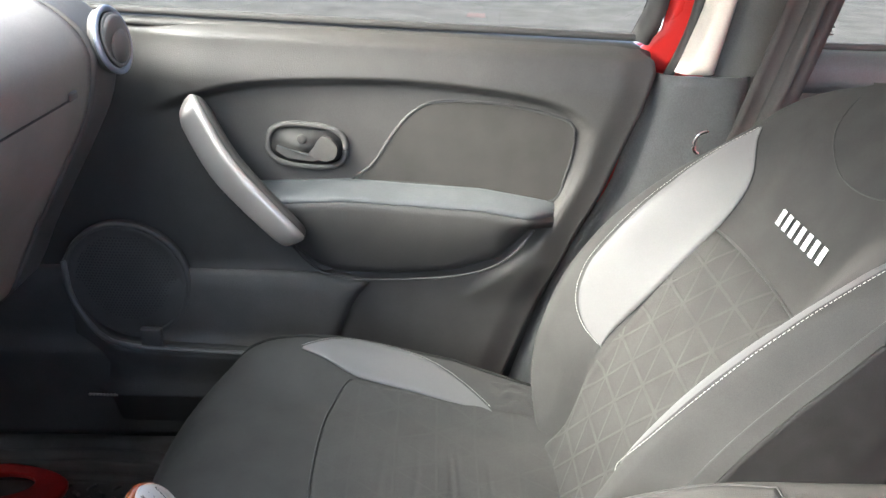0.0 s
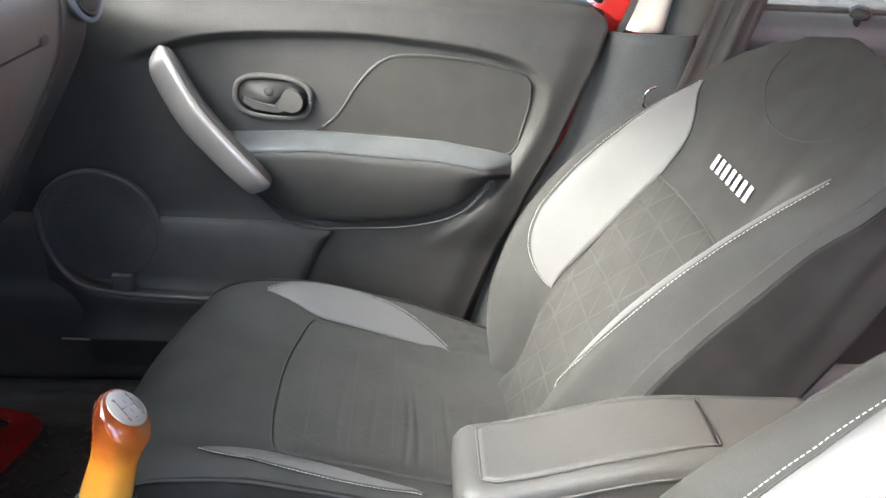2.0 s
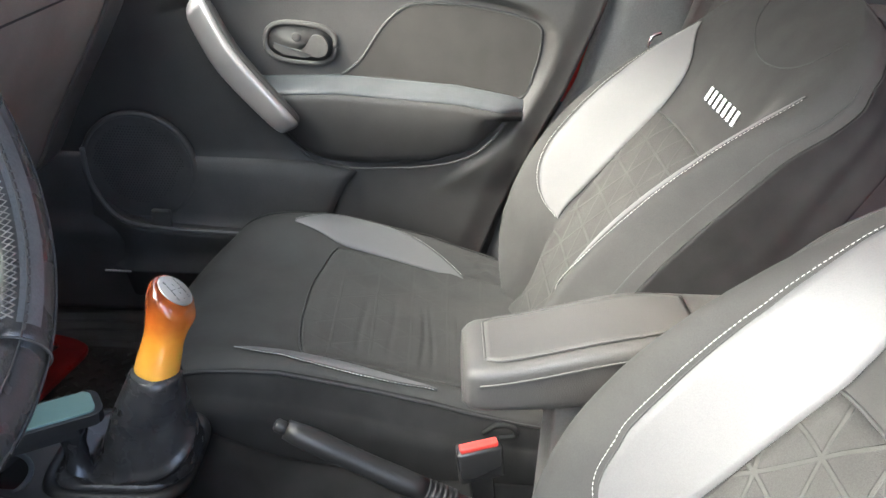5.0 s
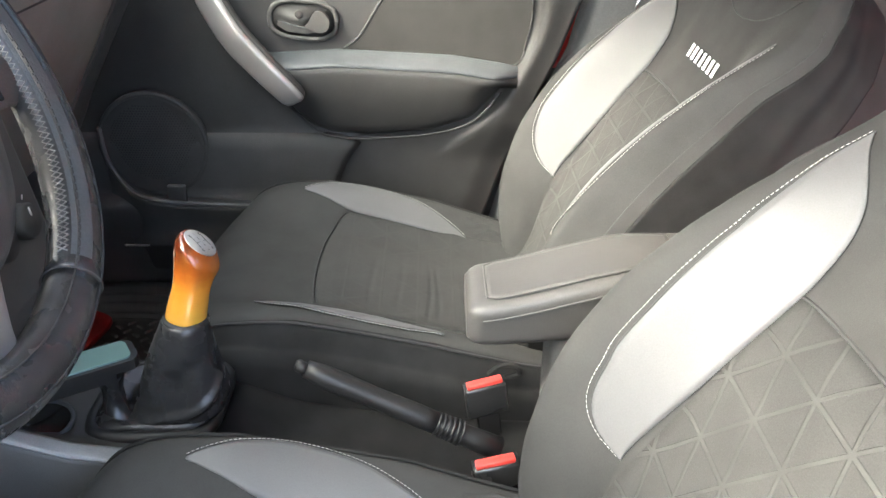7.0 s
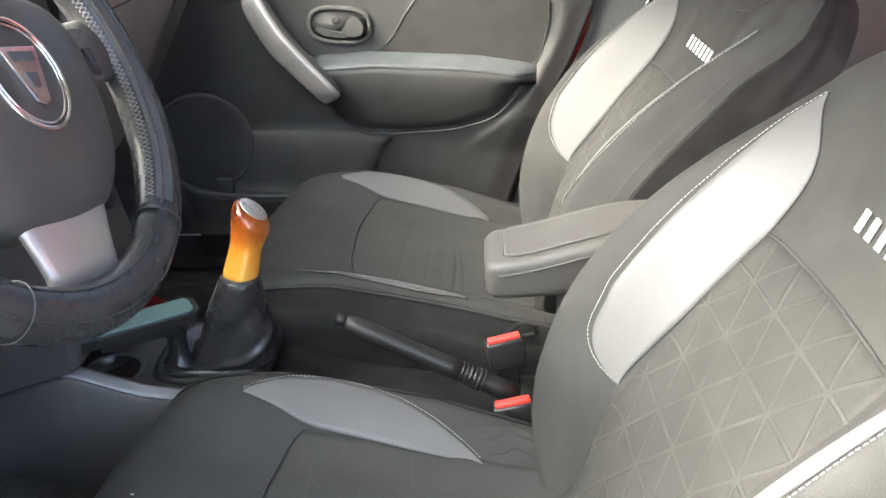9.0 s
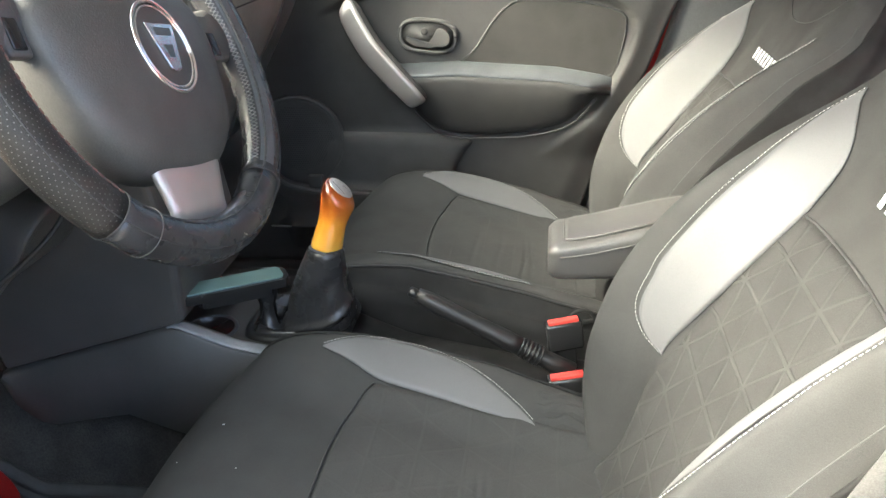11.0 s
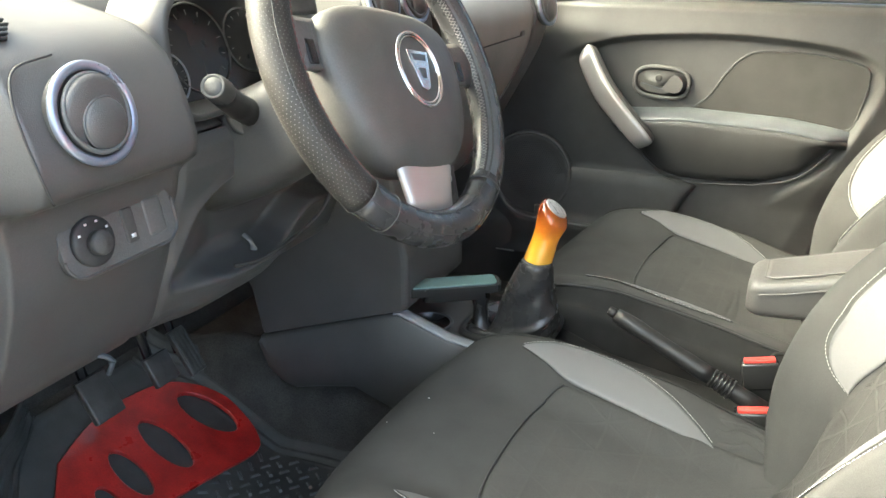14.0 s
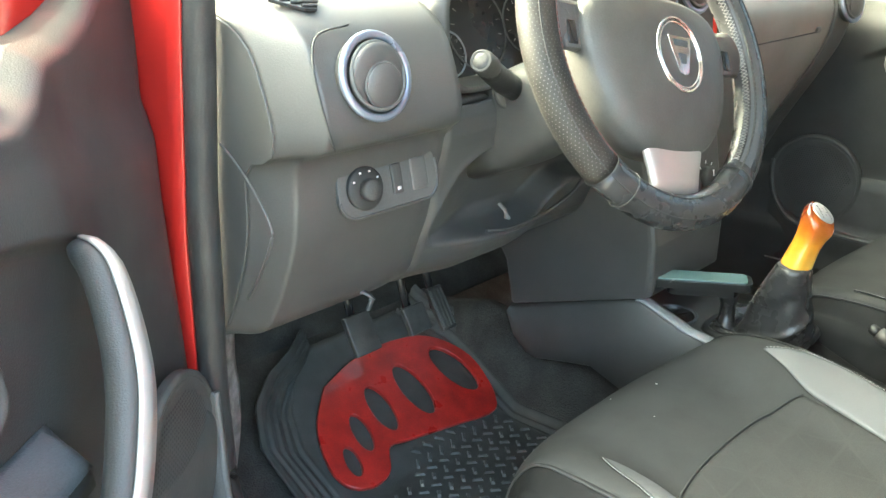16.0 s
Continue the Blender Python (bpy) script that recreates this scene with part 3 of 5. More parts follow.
        return 1.045 - 0.017 * (x + 0.2) / 0.75 + (sgn < 0) * float(np.interp(x, [-0.40, -0.36, -0.30, -0.25, -0.21, -0.155, -0.12, -0.08], [0.20, 0.155, 0.10, 0.064, 0.048, 0.042, 0.018, 0.005]))
    def depth(x, z):
        """How far the panel stands out towards the seats."""
        d = 0.020 * float(smooth(-0.006, 0.013, signed_distance(x, z, RECESS))) * float(smooth(-0.20, -0.08, x)) * float(smooth(0.58, 0.68, z))
        d -= 0.012 * float(smooth(0.955, 1.02, z))
        d -= 0.045 * float(smooth(top(x) - 0.030, top(x) + 0.006, z)) ** 2
        if sgn < 0:
            d -= 0.030 * max(0.0, (front(z) + 0.062 - x) / 0.062) ** 1.6
        low = float(smooth(0.655, 0.62, z))
        d += 0.010 * low * float(smooth(0.18, 0.12, x))
        d -= 0.02 * float(smooth(0.50, 0.56, x - edge(z) + 0.56)) * 0.5
        d += 0.02 * float(smooth(0.53, 0.50, z)) * float(smooth(0.16, 0.08, x))
        return d
    zs = np.r_[np.linspace(0.33, 0.86, 60), np.linspace(0.864, 0.99, 60), np.linspace(0.993, 1.045, 16)]
    P = []
    x0 = -0.52 if sgn > 0 else -0.335
    for z in zs:
        e = float(edge(z))
        f = front(z)
        row = []
        for x in f + (e - f) * np.linspace(0, 1, 150):
            zz = z + (top(x) - 1.045) * float(smooth(0.93, 1.045, z))
            row.append(Y(x, 0.742 - depth(x, zz), zz))
        P.append(row)
    sheet("panel", P, SOFT, root, "grey grained door trim panel", solid=0.02, side=-sgn)
    # rounded top edge towards the window
    cap = []
    for x in np.linspace(-0.345 if sgn > 0 else -0.05, 0.583, 90):
        zt = top(x)
        drop = 0.012 * float(smooth(0.55, 0.59, x))
        cap.append([Y(x, y, z - drop) for y, z in ((0.757, zt - 0.014), (0.760, zt - 0.009), (0.766, zt - 0.006), (0.775, zt - 0.005), (0.782, zt - 0.012))])
    sheet("sill_cap", cap, SOFT, root, "grey rounded window sill edge", solid=0.004)
    tube("window_seal", [Y(x, 0.768, top(x) + 0.006) for x in np.linspace(-0.33 if sgn > 0 else -0.10, 0.57, 60)], 0.006, GASKET, root, "black rubber window seal", sides=8)
    # cloth insert
    out = curve_points([(0.13, 0.802), (0.166, 0.832), (0.201, 0.887), (0.235, 0.922), (0.278, 0.934), (0.373, 0.930), (0.455, 0.913), (0.479, 0.890), (0.470, 0.822), (0.447, 0.776), (0.337, 0.792), (0.22, 0.801), (0.13, 0.802)], 70)[:-1]
    m = Matrix(((1, 0, 0, 0), (0, 0, -sgn, sgn * 0.744), (0, 1, 0, 0), (0, 0, 0, 1)))
    slab("cloth_insert", [tuple(p) for p in out], m, 0.004, INSERT, root, "dark grey cloth door insert", bevel=0.002)
    tube("insert_groove", [Y(x, 0.7415, z) for x, z in np.vstack([out, out[:1]])], 0.0028, WELL, root, sides=6)
    # armrest
    rows = []
    for x in np.linspace(-0.043, 0.475, 60):
        k = float(smooth(-0.046, -0.016, x)) * float(smooth(0.472, 0.405, x))
        crest = float(np.interp(x, [0, 0.13, 0.337, 0.442, 0.49], [0.795, 0.803, 0.793, 0.776, 0.765]))
        low = float(np.interp(x, [0, 0.047, 0.078, 0.114, 0.187, 0.296, 0.368, 0.418, 0.434, 0.49], [0.74, 0.685, 0.661, 0.649, 0.647, 0.656, 0.68, 0.73, 0.745, 0.745]))
        yo = 0.742 - 0.013 - 0.036 * k
        rows.append([Y(x, y, z) for y, z in ((0.752, crest + 0.002), (0.742, crest), ((0.742 + yo) / 2, crest - 0.008), (yo + 0.010, crest - 0.014), (yo + 0.002, crest - 0.022), (yo, crest - 0.034), (yo + 0.008, (crest + low) / 2), (yo + 0.020, low + 0.02), (yo + 0.028, low + 0.006), (yo + 0.036, low), (0.752, low - 0.002))])
    arm = sheet("armrest", rows, SOFT, root, "grey moulded door armrest", caps=True)
    # satin top, bluer and lighter than the armrest to carry its highlight
    ledge = [[Y(x, 0.742 - t * (0.041 * float(smooth(-0.046, -0.016, x)) * float(smooth(0.472, 0.405, x)) + 0.006), float(np.interp(x, [0, 0.13, 0.337, 0.442, 0.49], [0.795, 0.803, 0.793, 0.776, 0.765])) + 0.0035 - 0.014 * t - 0.008 * t ** 4) for t in np.linspace(0, 1, 8)] for x in np.linspace(-0.040, 0.465, 44)]
    sheet("ledge", ledge, SATIN, arm, "satin armrest top, bluish highlight in its colour", solid=0.003)
    tube("groove", [Y(x, 0.727 - 0.013 * float(smooth(0.02, 0.10, x)) * float(smooth(0.45, 0.40, x)), z - 0.003) for x, z in curve_points([(0.03, 0.70), (0.055, 0.677), (0.085, 0.656), (0.125, 0.646), (0.19, 0.645), (0.296, 0.654), (0.37, 0.677), (0.415, 0.722), (0.425, 0.735)], 60)], 0.002, SEAM, arm, sides=6)
    # pull handle
    ax = curve_points([(-0.106, 0.722, 0.928), (-0.090, 0.695, 0.905), (-0.050, 0.668, 0.848), (-0.005, 0.655, 0.800), (0.035, 0.652, 0.758), (0.052, 0.662, 0.735)], 40)
    w = np.interp(np.linspace(0, 1, 40), [0, 0.04, 0.12, 0.5, 0.9, 0.97, 1], [0.013, 0.021, 0.026, 0.0275, 0.025, 0.024, 0.021])
    rows, inlay = [], []
    tan = np.gradient(ax, axis=0)
    tan /= np.linalg.norm(tan, axis=1)[:, None]
    # section across the handle: a broad face, a ridge and a narrow bright facet
    face = curve_points([(0.80, 0.52), (0.72, 0.64), (0.58, 0.74), (0.44, 0.755), (0.0, 0.66), (-0.45, 0.50), (-0.82, 0.30), (-0.97, 0.10), (-0.99, -0.05)], 22)
    back = curve_points([(-0.99, -0.08), (-0.85, -0.34), (-0.4, -0.46), (0.4, -0.5), (0.86, -0.36), (1.0, 0.0), (0.96, 0.28), (0.82, 0.5)], 16)
    for p, t, r in zip(ax, tan, w):
        a = np.cross(t, (0, 1, 0))
        a /= np.linalg.norm(a)
        b = np.cross(a, t)
        b = b if b[1] < 0 else -b
        rows.append([Y(*(p + r * (u * a + v * b))) for u, v in np.vstack([face * 0.985, back])])
        inlay.append([Y(*(p + r * (1.02 * u * a + 1.02 * v * b))) for u, v in face])
    handle = sheet("pull_handle", rows, SOFT, root, "dark grey slanted door pull handle", loop_v=True, caps=True)
    sheet("handle_inlay", inlay, SILVER, handle, "silver inlay of the pull handle", solid=0.0015)
    # latch handle
    hm = Matrix(((1, 0, 0, 0.0635), (0, 0, -sgn, sgn * 0.742), (0, 1, 0, 0.858), (0, 0, 0, 1))) @ pose(0, 0, 0, 0, 0, 0 - 4)
    oval = [tuple(hm @ Vector((0.060 * np.sign(math.cos(q)) * abs(math.cos(q)) ** 0.72, 0.0335 * np.sign(math.sin(q)) * abs(math.sin(q)) ** 0.72, 0.003))) for q in np.linspace(0, 2 * np.pi, 80)]
    latch = tube("latch_bezel", oval, 0.0050, LOWER, root, "dark oval latch surround", sides=10, up=(0, 1, 0))
    turned("recess", hm @ Matrix.Diagonal((1.02, 0.58, 1, 1)), [(0.058, 0.004), (0.054, 0.0025), (0.03, 0.0015), (0.004, 0.001)], WELL, latch)
    leaf = curve_points([(0.004, -0.010), (0.012, 0.000), (0.019, 0.014), (0.027, 0.020), (0.040, 0.017), (0.050, 0.005), (0.048, -0.010), (0.036, -0.018), (0.020, -0.017), (0.004, -0.010)], 44)[:-1]
    slab("lever", [(float(x), float(y)) for x, y in leaf], hm @ pose(0, 0, 0.004, 0, -8, 0), 0.009, LOWER, latch, "dark latch paddle", bevel=0.004)
    slab("lever_shelf", [(-0.046, -0.003), (-0.02, -0.009), (0.010, -0.013), (0.030, -0.016), (0.010, -0.025), (-0.03, -0.023), (-0.048, -0.012)], hm @ pose(0, 0, 0.003), 0.004, LOWER, latch, "dark shelf below the paddle", bevel=0.0015)
    tube("lever_rod", [tuple(hm @ Vector(p)) for p in ((-0.046, -0.003, 0.0075), (-0.02, -0.009, 0.0080), (0.003, -0.0125, 0.0095), (0.010, -0.004, 0.0115), (0.018, 0.011, 0.0125))], 0.0009, SATIN, latch, "worn lever edge", sides=8, n=24)
    turned("lock_pin", hm @ pose(-0.008, 0.010, 0.002), [(0.008, 0), (0.008, 0.003), (0.005, 0.004)], LOWER, latch, sides=16)
    # speaker
    sm = Matrix(((1, 0, 0, -0.235), (0, 0, -sgn, sgn * 0.728), (0, 1, 0, 0.625), (0, 0, 0, 1)))
    sp = turned("speaker_grille", sm, [(0.105, 0.0), (0.102, 0.010), (0.092, 0.013), (0.086, 0.009), (0.06, 0.012), (0.02, 0.014), (0.002, 0.014)], LOWER, root, "black round speaker grille")
    ring("speaker_rim", sm @ pose(0, 0, 0.009), 0.100, 0.005, LOWER, sp)
    verts, faces = [], []
    for i in range(-16, 17):
        for j in range(-16, 17):
            x, y = (i + 0.5 * (j % 2)) * 0.0055, j * 0.0048
            if x * x + y * y < 0.082 ** 2:
                k = len(verts)
                for a in range(6):
                    verts.append(sm @ Vector((x + 0.0016 * math.cos(a * 1.047), y + 0.0016 * math.sin(a * 1.047), 0.0148 - 0.6 * (x * x + y * y))))
                faces.append(tuple(range(k, k + 6)))
    tagged(raw("perforation", verts, faces, SEAM, sp, smooth=False), "black perforation", kind="stuff")
    # dark lower panel and door pocket
    rows = []
    for z in np.linspace(0.335, 0.648, 30):
        xe = float(np.interp(z, [0.335, 0.45, 0.552, 0.60, 0.632, 0.648], [0.07, 0.085, 0.117, 0.138, 0.165, 0.10]))
        rows.append([Y(x, 0.742 - depth(x, z) - 0.006 - 0.010 * float(smooth(xe, xe - 0.03, x)), z) for x in x0 + 0.01 + (xe - x0 - 0.01) * np.linspace(0, 1, 40)])
    sheet("lower_panel", rows, LOWER, root, "black lower door panel", solid=0.004)
    lip = curve_points([(-0.33, 0.66), (-0.325, 0.60), (-0.30, 0.555), (-0.262, 0.530), (-0.20, 0.519), (-0.10, 0.514), (0.0, 0.512), (0.10, 0.512)], 60)
    rows = []
    for k, (x, z) in enumerate(lip):
        f = float(smooth(-0.335, -0.25, x)) * float(smooth(0.115, 0.06, x))
        rows.append([Y(x, 0.742 - d * (0.55 + 0.45 * f), zz) for d, zz in ((0.030, z + 0.002), (0.052, z + 0.003), (0.060, z - 0.003), (0.060, z - 0.012), (0.055, z - 0.03), (0.050, (z + 0.43) / 2), (0.052, 0.445), (0.062, 0.432), (0.062, 0.426), (0.052, 0.418), (0.048, 0.37), (0.02, 0.33))])
    pocket = sheet("door_pocket", rows, LOWER, root, "black door pocket with a bright glint on its edge", solid=0.004)
    tube("pocket_lip", [Y(x, 0.742 - 0.058 * (0.55 + 0.45 * float(smooth(-0.335, -0.25, x)) * float(smooth(0.115, 0.06, x))), z + 0.001) for x, z in lip], 0.0045, PLASTIC, pocket, "satin pocket lip", sides=8)
    # a glint of light on the pocket edge, built as a silver sliver
    tube("edge_glint", [Y(x, 0.742 - 0.0625, 0.429 - 0.01 * (x + 0.3)) for x in np.linspace(-0.31, -0.262, 30)], [0.0010 + 0.0016 * abs(math.sin(k * 0.9)) for k in range(30)], SILVER, pocket, "silver sliver standing in for a glint", sides=6)
    block("pocket_step", Matrix.Translation(Y(-0.195, 0.690, 0.53)), (0.035, 0.012, 0.05), LOWER, pocket, "", 0.004)
    # outer skin, window frame and glass
    skin = [[Y(x, y, z) for x in np.linspace(x0 + 0.03, edge(min(z, 1.0)) + 0.02, 12)] for y, z in ((0.80, 0.32), (0.855, 0.45), (0.865, 0.6), (0.86, 0.8), (0.835, 0.98), (0.80, 1.018))]
    sheet("outer_skin", skin, RED, root, "red painted outer door skin", solid=0.004)
    fr = curve_points([(-0.36, 0.775, 1.10), (-0.05, 0.72, 1.30), (0.20, 0.685, 1.41), (0.40, 0.68, 1.42), (0.52, 0.69, 1.39), (0.580, 0.725, 1.25), (0.588, 0.76, 1.10), (0.570, 0.775, 1.03)], 50)
    tube("window_frame", [Y(*p) for p in fr], 0.018, GASKET, root, "black window frame", sides=8)
    P = []
    for t in np.linspace(0, 1, 12):
        row = []
        for x in np.linspace(-0.345 if sgn > 0 else -0.33, 0.585, 24):
            z = 1.035 + (float(np.interp(x, [-0.36, -0.05, 0.2, 0.42, 0.54, 0.585], [1.10, 1.29, 1.40, 1.41, 1.36, 1.22])) - 1.035) * t
            row.append(Y(x, (0.775 if sgn > 0 else 0.795) - 0.25 * (z - 1.035), z))
        P.append(row)
    pane = sheet("window_pane", P, TINTED, root, "tinted window glass")
    pane.visible_shadow = False
    if sgn < 0:
        # mirror outside the front corner of the window
        body = []
        for d, k in ((0.0, 0.98), (0.004, 1.04), (0.0, 1.08), (-0.02, 1.09), (-0.055, 1.0), (-0.085, 0.72), (-0.095, 0.35)):
            body.append([(-0.275 + d, -0.915 + 0.092 * k * np.sign(math.cos(q)) * abs(math.cos(q)) ** 0.55, 1.105 + 0.072 * k * np.sign(math.sin(q)) * abs(math.sin(q)) ** 0.55) for q in np.linspace(0, 2 * np.pi, 48, endpoint=False)])
        shellm = sheet("side_mirror", body, PLASTIC, root, "black side mirror housing", loop_v=True, caps=True)
        glass_ = [[(-0.273, -0.915 + 0.088 * k * np.sign(math.cos(q)) * abs(math.cos(q)) ** 0.55, 1.105 + 0.068 * k * np.sign(math.sin(q)) * abs(math.sin(q)) ** 0.55) for q in np.linspace(0, 2 * np.pi, 48, endpoint=False)] for k in (1.0, 0.5, 0.02)]
        sheet("mirror_glass", glass_, MIRROR, shellm, "silvered mirror glass", loop_v=True, solid=0.002)
        tube("mirror_foot", [(-0.30, -0.80, 1.07), (-0.30, -0.84, 1.075), (-0.305, -0.87, 1.085)], [0.03, 0.024, 0.026], PLASTIC, shellm, "black mirror foot", sides=14)
    return root


door_1 = door(1, "door_1", "shut passenger door with grey trim and silver pull handle")
door_2 = door(-1, "door_2", "open driver door with grey trim and silver pull handle")
OPEN = 48
hinge = Matrix.Translation((-0.40, -0.735, 0.30))
door_2.matrix_basis = hinge @ pose(0, 0, 0, 0, 0, -OPEN)

# ---- pillars, rear door, shell ----
def pillar(sgn, name, label):
    def Y(x, y, z):
        return (x, sgn * y, z)
    root = thing(name, (0.6, sgn * 0.77, 0.30), label, "car pillar", kind="structure")
    front = lambda z: float(np.interp(z, [0.30, 0.55, 0.692, 0.803, 0.99, 1.1, 1.42], [0.40, 0.465, 0.521, 0.573, 0.618, 0.63, 0.60]))
    rear = lambda z: float(np.interp(z, [0.30, 0.6, 0.88, 0.99, 1.1, 1.42], [0.78, 0.78, 0.76, 0.74, 0.75, 0.72]))
    yin = lambda z: float(np.interp(z, [0.3, 0.9, 1.42], [0.745, 0.738, 0.655]))
    P = [[Y(front(z) - 0.024 + (rear(z) - front(z) + 0.024) * t, yin(z) + 0.03 * (2 * abs(t - 0.5)) ** 6, z) for t in np.linspace(0, 1, 16)] for z in np.linspace(0.30, 0.985, 40)]
    sheet("lower_trim", P, TRIM, root, "black grained lower pillar trim", solid=0.006)
    P = [[Y(front(z) + 0.002 + 0.155 * min(z - 0.99, 0.12) + (rear(z) - 0.058 - front(z) - 0.155 * min(z - 0.99, 0.12)) * t, yin(z) + 0.004 + 0.028 * (2 * abs(t - 0.5)) ** 4, z) for t in np.linspace(0, 1, 16)] for z in np.linspace(0.988, 1.42, 24)]
    sheet("upper_trim", P, CREAM, root, "cream upper pillar trim", solid=0.005)
    tube("door_seal", [Y(front(z) - 0.002 + 0.014 * float(smooth(0.96, 1.06, z)), yin(z) + 0.034, z) for z in np.linspace(0.30, 1.40, 50)], 0.008, GASKET, root, "black rubber door seal", sides=10)
    P = [[Y(front(z) - 0.065 + 0.037 * float(smooth(1.0, 1.05, z)) + 0.09 * t, yin(z) + 0.045 + 0.004 * t, z) for t in np.linspace(0, 1, 6)] for z in np.linspace(0.76, 1.42, 24)]
    low = [[Y(front(z) - 0.065 + 0.09 * t, yin(z) + 0.046 + 0.004 * t, z) for t in np.linspace(0, 1, 6)] for z in np.linspace(0.30, 0.765, 16)]
    sheet("lower_pillar", low, WELL, root, "black lower pillar sill", solid=0.004)
    sheet("painted_pillar", P, RED, root, "red painted metal pillar", solid=0.004)
    sheet("belt_cover", [[Y(x, yin(z) + 0.022, z) for x in (rear(z) - 0.075, rear(z) - 0.02, rear(z) + 0.06)] for z in np.linspace(0.95, 1.42, 12)], PLASTIC, root, "black belt height cover", solid=0.006)
    return root


pillar(1, "pillar_1", "middle pillar with black lower and cream upper trim")
pillar(-1, "pillar_2", "middle pillar with black lower and cream upper trim")

belt = thing("seat_belt", (0.70, 0.715, 0.88), "grey seat belt webbing hanging from the pillar", "seat belt")
bp = curve_points([(0.715, 0.712, 0.84), (0.735, 0.706, 0.93), (0.762, 0.698, 1.05), (0.80, 0.68, 1.25), (0.82, 0.66, 1.38)], 30)
sheet("webbing", [[p + np.array((0.028 * t, -0.012 * abs(t), 0)) for t in (-1, -0.5, 0, 0.5, 1)] for p in bp], BELT, belt, solid=0.0015)
sheet("webbing", [[p + np.array((0.024 * t + 0.03, -0.004, 0)) for t in (-1, -0.5, 0, 0.5, 1)] for p in bp], BELT, belt, solid=0.0015)
tube("guide_ring", curve_points([(0.678, 0.722, 0.905), (0.664, 0.722, 0.898), (0.659, 0.722, 0.878), (0.668, 0.722, 0.868)], 20), 0.0035, CHROME, belt, "bright metal belt guide", sides=8)

rear_door = thing("door_3", (1.2, 0.77, 0.3), "shut rear passenger door with a satin black sill", "car door", kind="structure")
P = [[(x, y, z) for x in np.linspace(0.765, 1.75, 20)] for y, z in ((0.75, 0.33), (0.745, 0.6), (0.74, 0.9), (0.738, 0.985))]
sheet("panel", P, LOWER, rear_door, "dark rear door trim panel", solid=0.01)
P = [[(x, y, z) for x in np.linspace(0.765, 1.75, 20)] for y, z in ((0.738, 0.965), (0.732, 0.985), (0.733, 1.005), (0.742, 1.02), (0.758, 1.027), (0.772, 1.022))]
sheet("sill_cap", P, SATIN, rear_door, "blue-black satin window sill cap", solid=0.004)
tube("window_seal", [(x, 0.766, 1.03) for x in np.linspace(0.765, 1.75, 12)], 0.006, GASKET, rear_door, sides=8)
turned("lock_pin", pose(0.985, 0.742, 1.012, 18, 0, 0), [(0.006, 0), (0.006, 0.012), (0.016, 0.016), (0.018, 0.024), (0.012, 0.030), (0.003, 0.031)], BLACK, rear_door, "black lock pin", sides=20)
pane = sheet("window_pane", [[(x, 0.768 - 0.09 * t, 1.025 + 0.36 * t) for x in np.linspace(0.765, 1.75, 8)] for t in np.linspace(0, 1, 6)], TINTED, rear_door, "tinted rear window glass")
pane.visible_shadow = False
sheet("outer_skin", [[(x, y, z) for x in np.linspace(0.63, 1.75, 12)] for y, z in ((0.80, 0.32), (0.855, 0.45), (0.865, 0.6), (0.86, 0.8), (0.835, 0.98), (0.80, 1.005))], RED, rear_door, "red painted outer skin", solid=0.004)

shell = thing("car_body", (0.5, 0, 0.25), "red hatchback body with roof and windscreen", "car body", kind="structure")
roof = [[(x, y, 1.47 - 0.06 * (y / 0.66) ** 2 - 0.05 * ((x - 0.8) / 1.2) ** 2) for y in np.linspace(-0.66, 0.66, 20)] for x in np.linspace(-0.12, 1.95, 24)]
sheet("roof", roof, RED, shell, "red painted roof", solid=0.004, side=1)
sheet("headliner", [[(x, y, z - 0.03) for x, y, z in r] for r in roof], HEADLINE, shell, "pale cloth headliner", solid=0.004)
ws = sheet("windscreen", [[(-0.95 + 0.84 * t, y * (1 - 0.08 * t), 1.06 + 0.34 * t) for y in np.linspace(-0.70, 0.70, 10)] for t in np.linspace(0, 1, 8)], CLEAR, shell, "clear windscreen")
ws.visible_shadow = False
sheet("bonnet", [[(x, y, 0.98 + 0.09 * float(smooth(-1.8, -0.95, x)) - 0.05 * (y / 0.75) ** 4) for y in np.linspace(-0.80, 0.80, 12)] for x in np.linspace(-1.75, -0.93, 12)], RED, shell, "red bonnet", solid=0.004)
sheet("front_end", [[(-1.75 - 0.04 * math.sin(t * 3.1), y, 0.3 + 0.65 * t) for y in np.linspace(-0.80, 0.80, 8)] for t in np.linspace(0, 1, 8)], RED, shell, solid=0.004)
sheet("bulkhead", [[(x, y, z) for y in np.linspace(-0.76, 0.76, 10)] for x, z in ((-0.72, 0.42), (-0.86, 0.55), (-0.92, 0.8), (-0.93, 1.05))], CARPET, shell, "dark carpeted bulkhead", solid=0.01)
sheet("tailgate", [[(x, y, z) for y in np.linspace(-0.78, 0.78, 10)] for x, z in ((1.98, 0.3), (2.0, 0.95), (1.95, 1.42))], RED, shell, "red tailgate", solid=0.01)
# unseen sheet, added to stop sky light leaking behind the dashboard
sheet("cowl", [[(x, y, z) for y in np.linspace(-0.76, 0.76, 6)] for x, z in ((-0.96, 1.06), (-0.85, 1.10), (-0.70, 1.105))], PLASTIC, shell, "unseen black cowl, added to keep light off the footwell", solid=0.01)
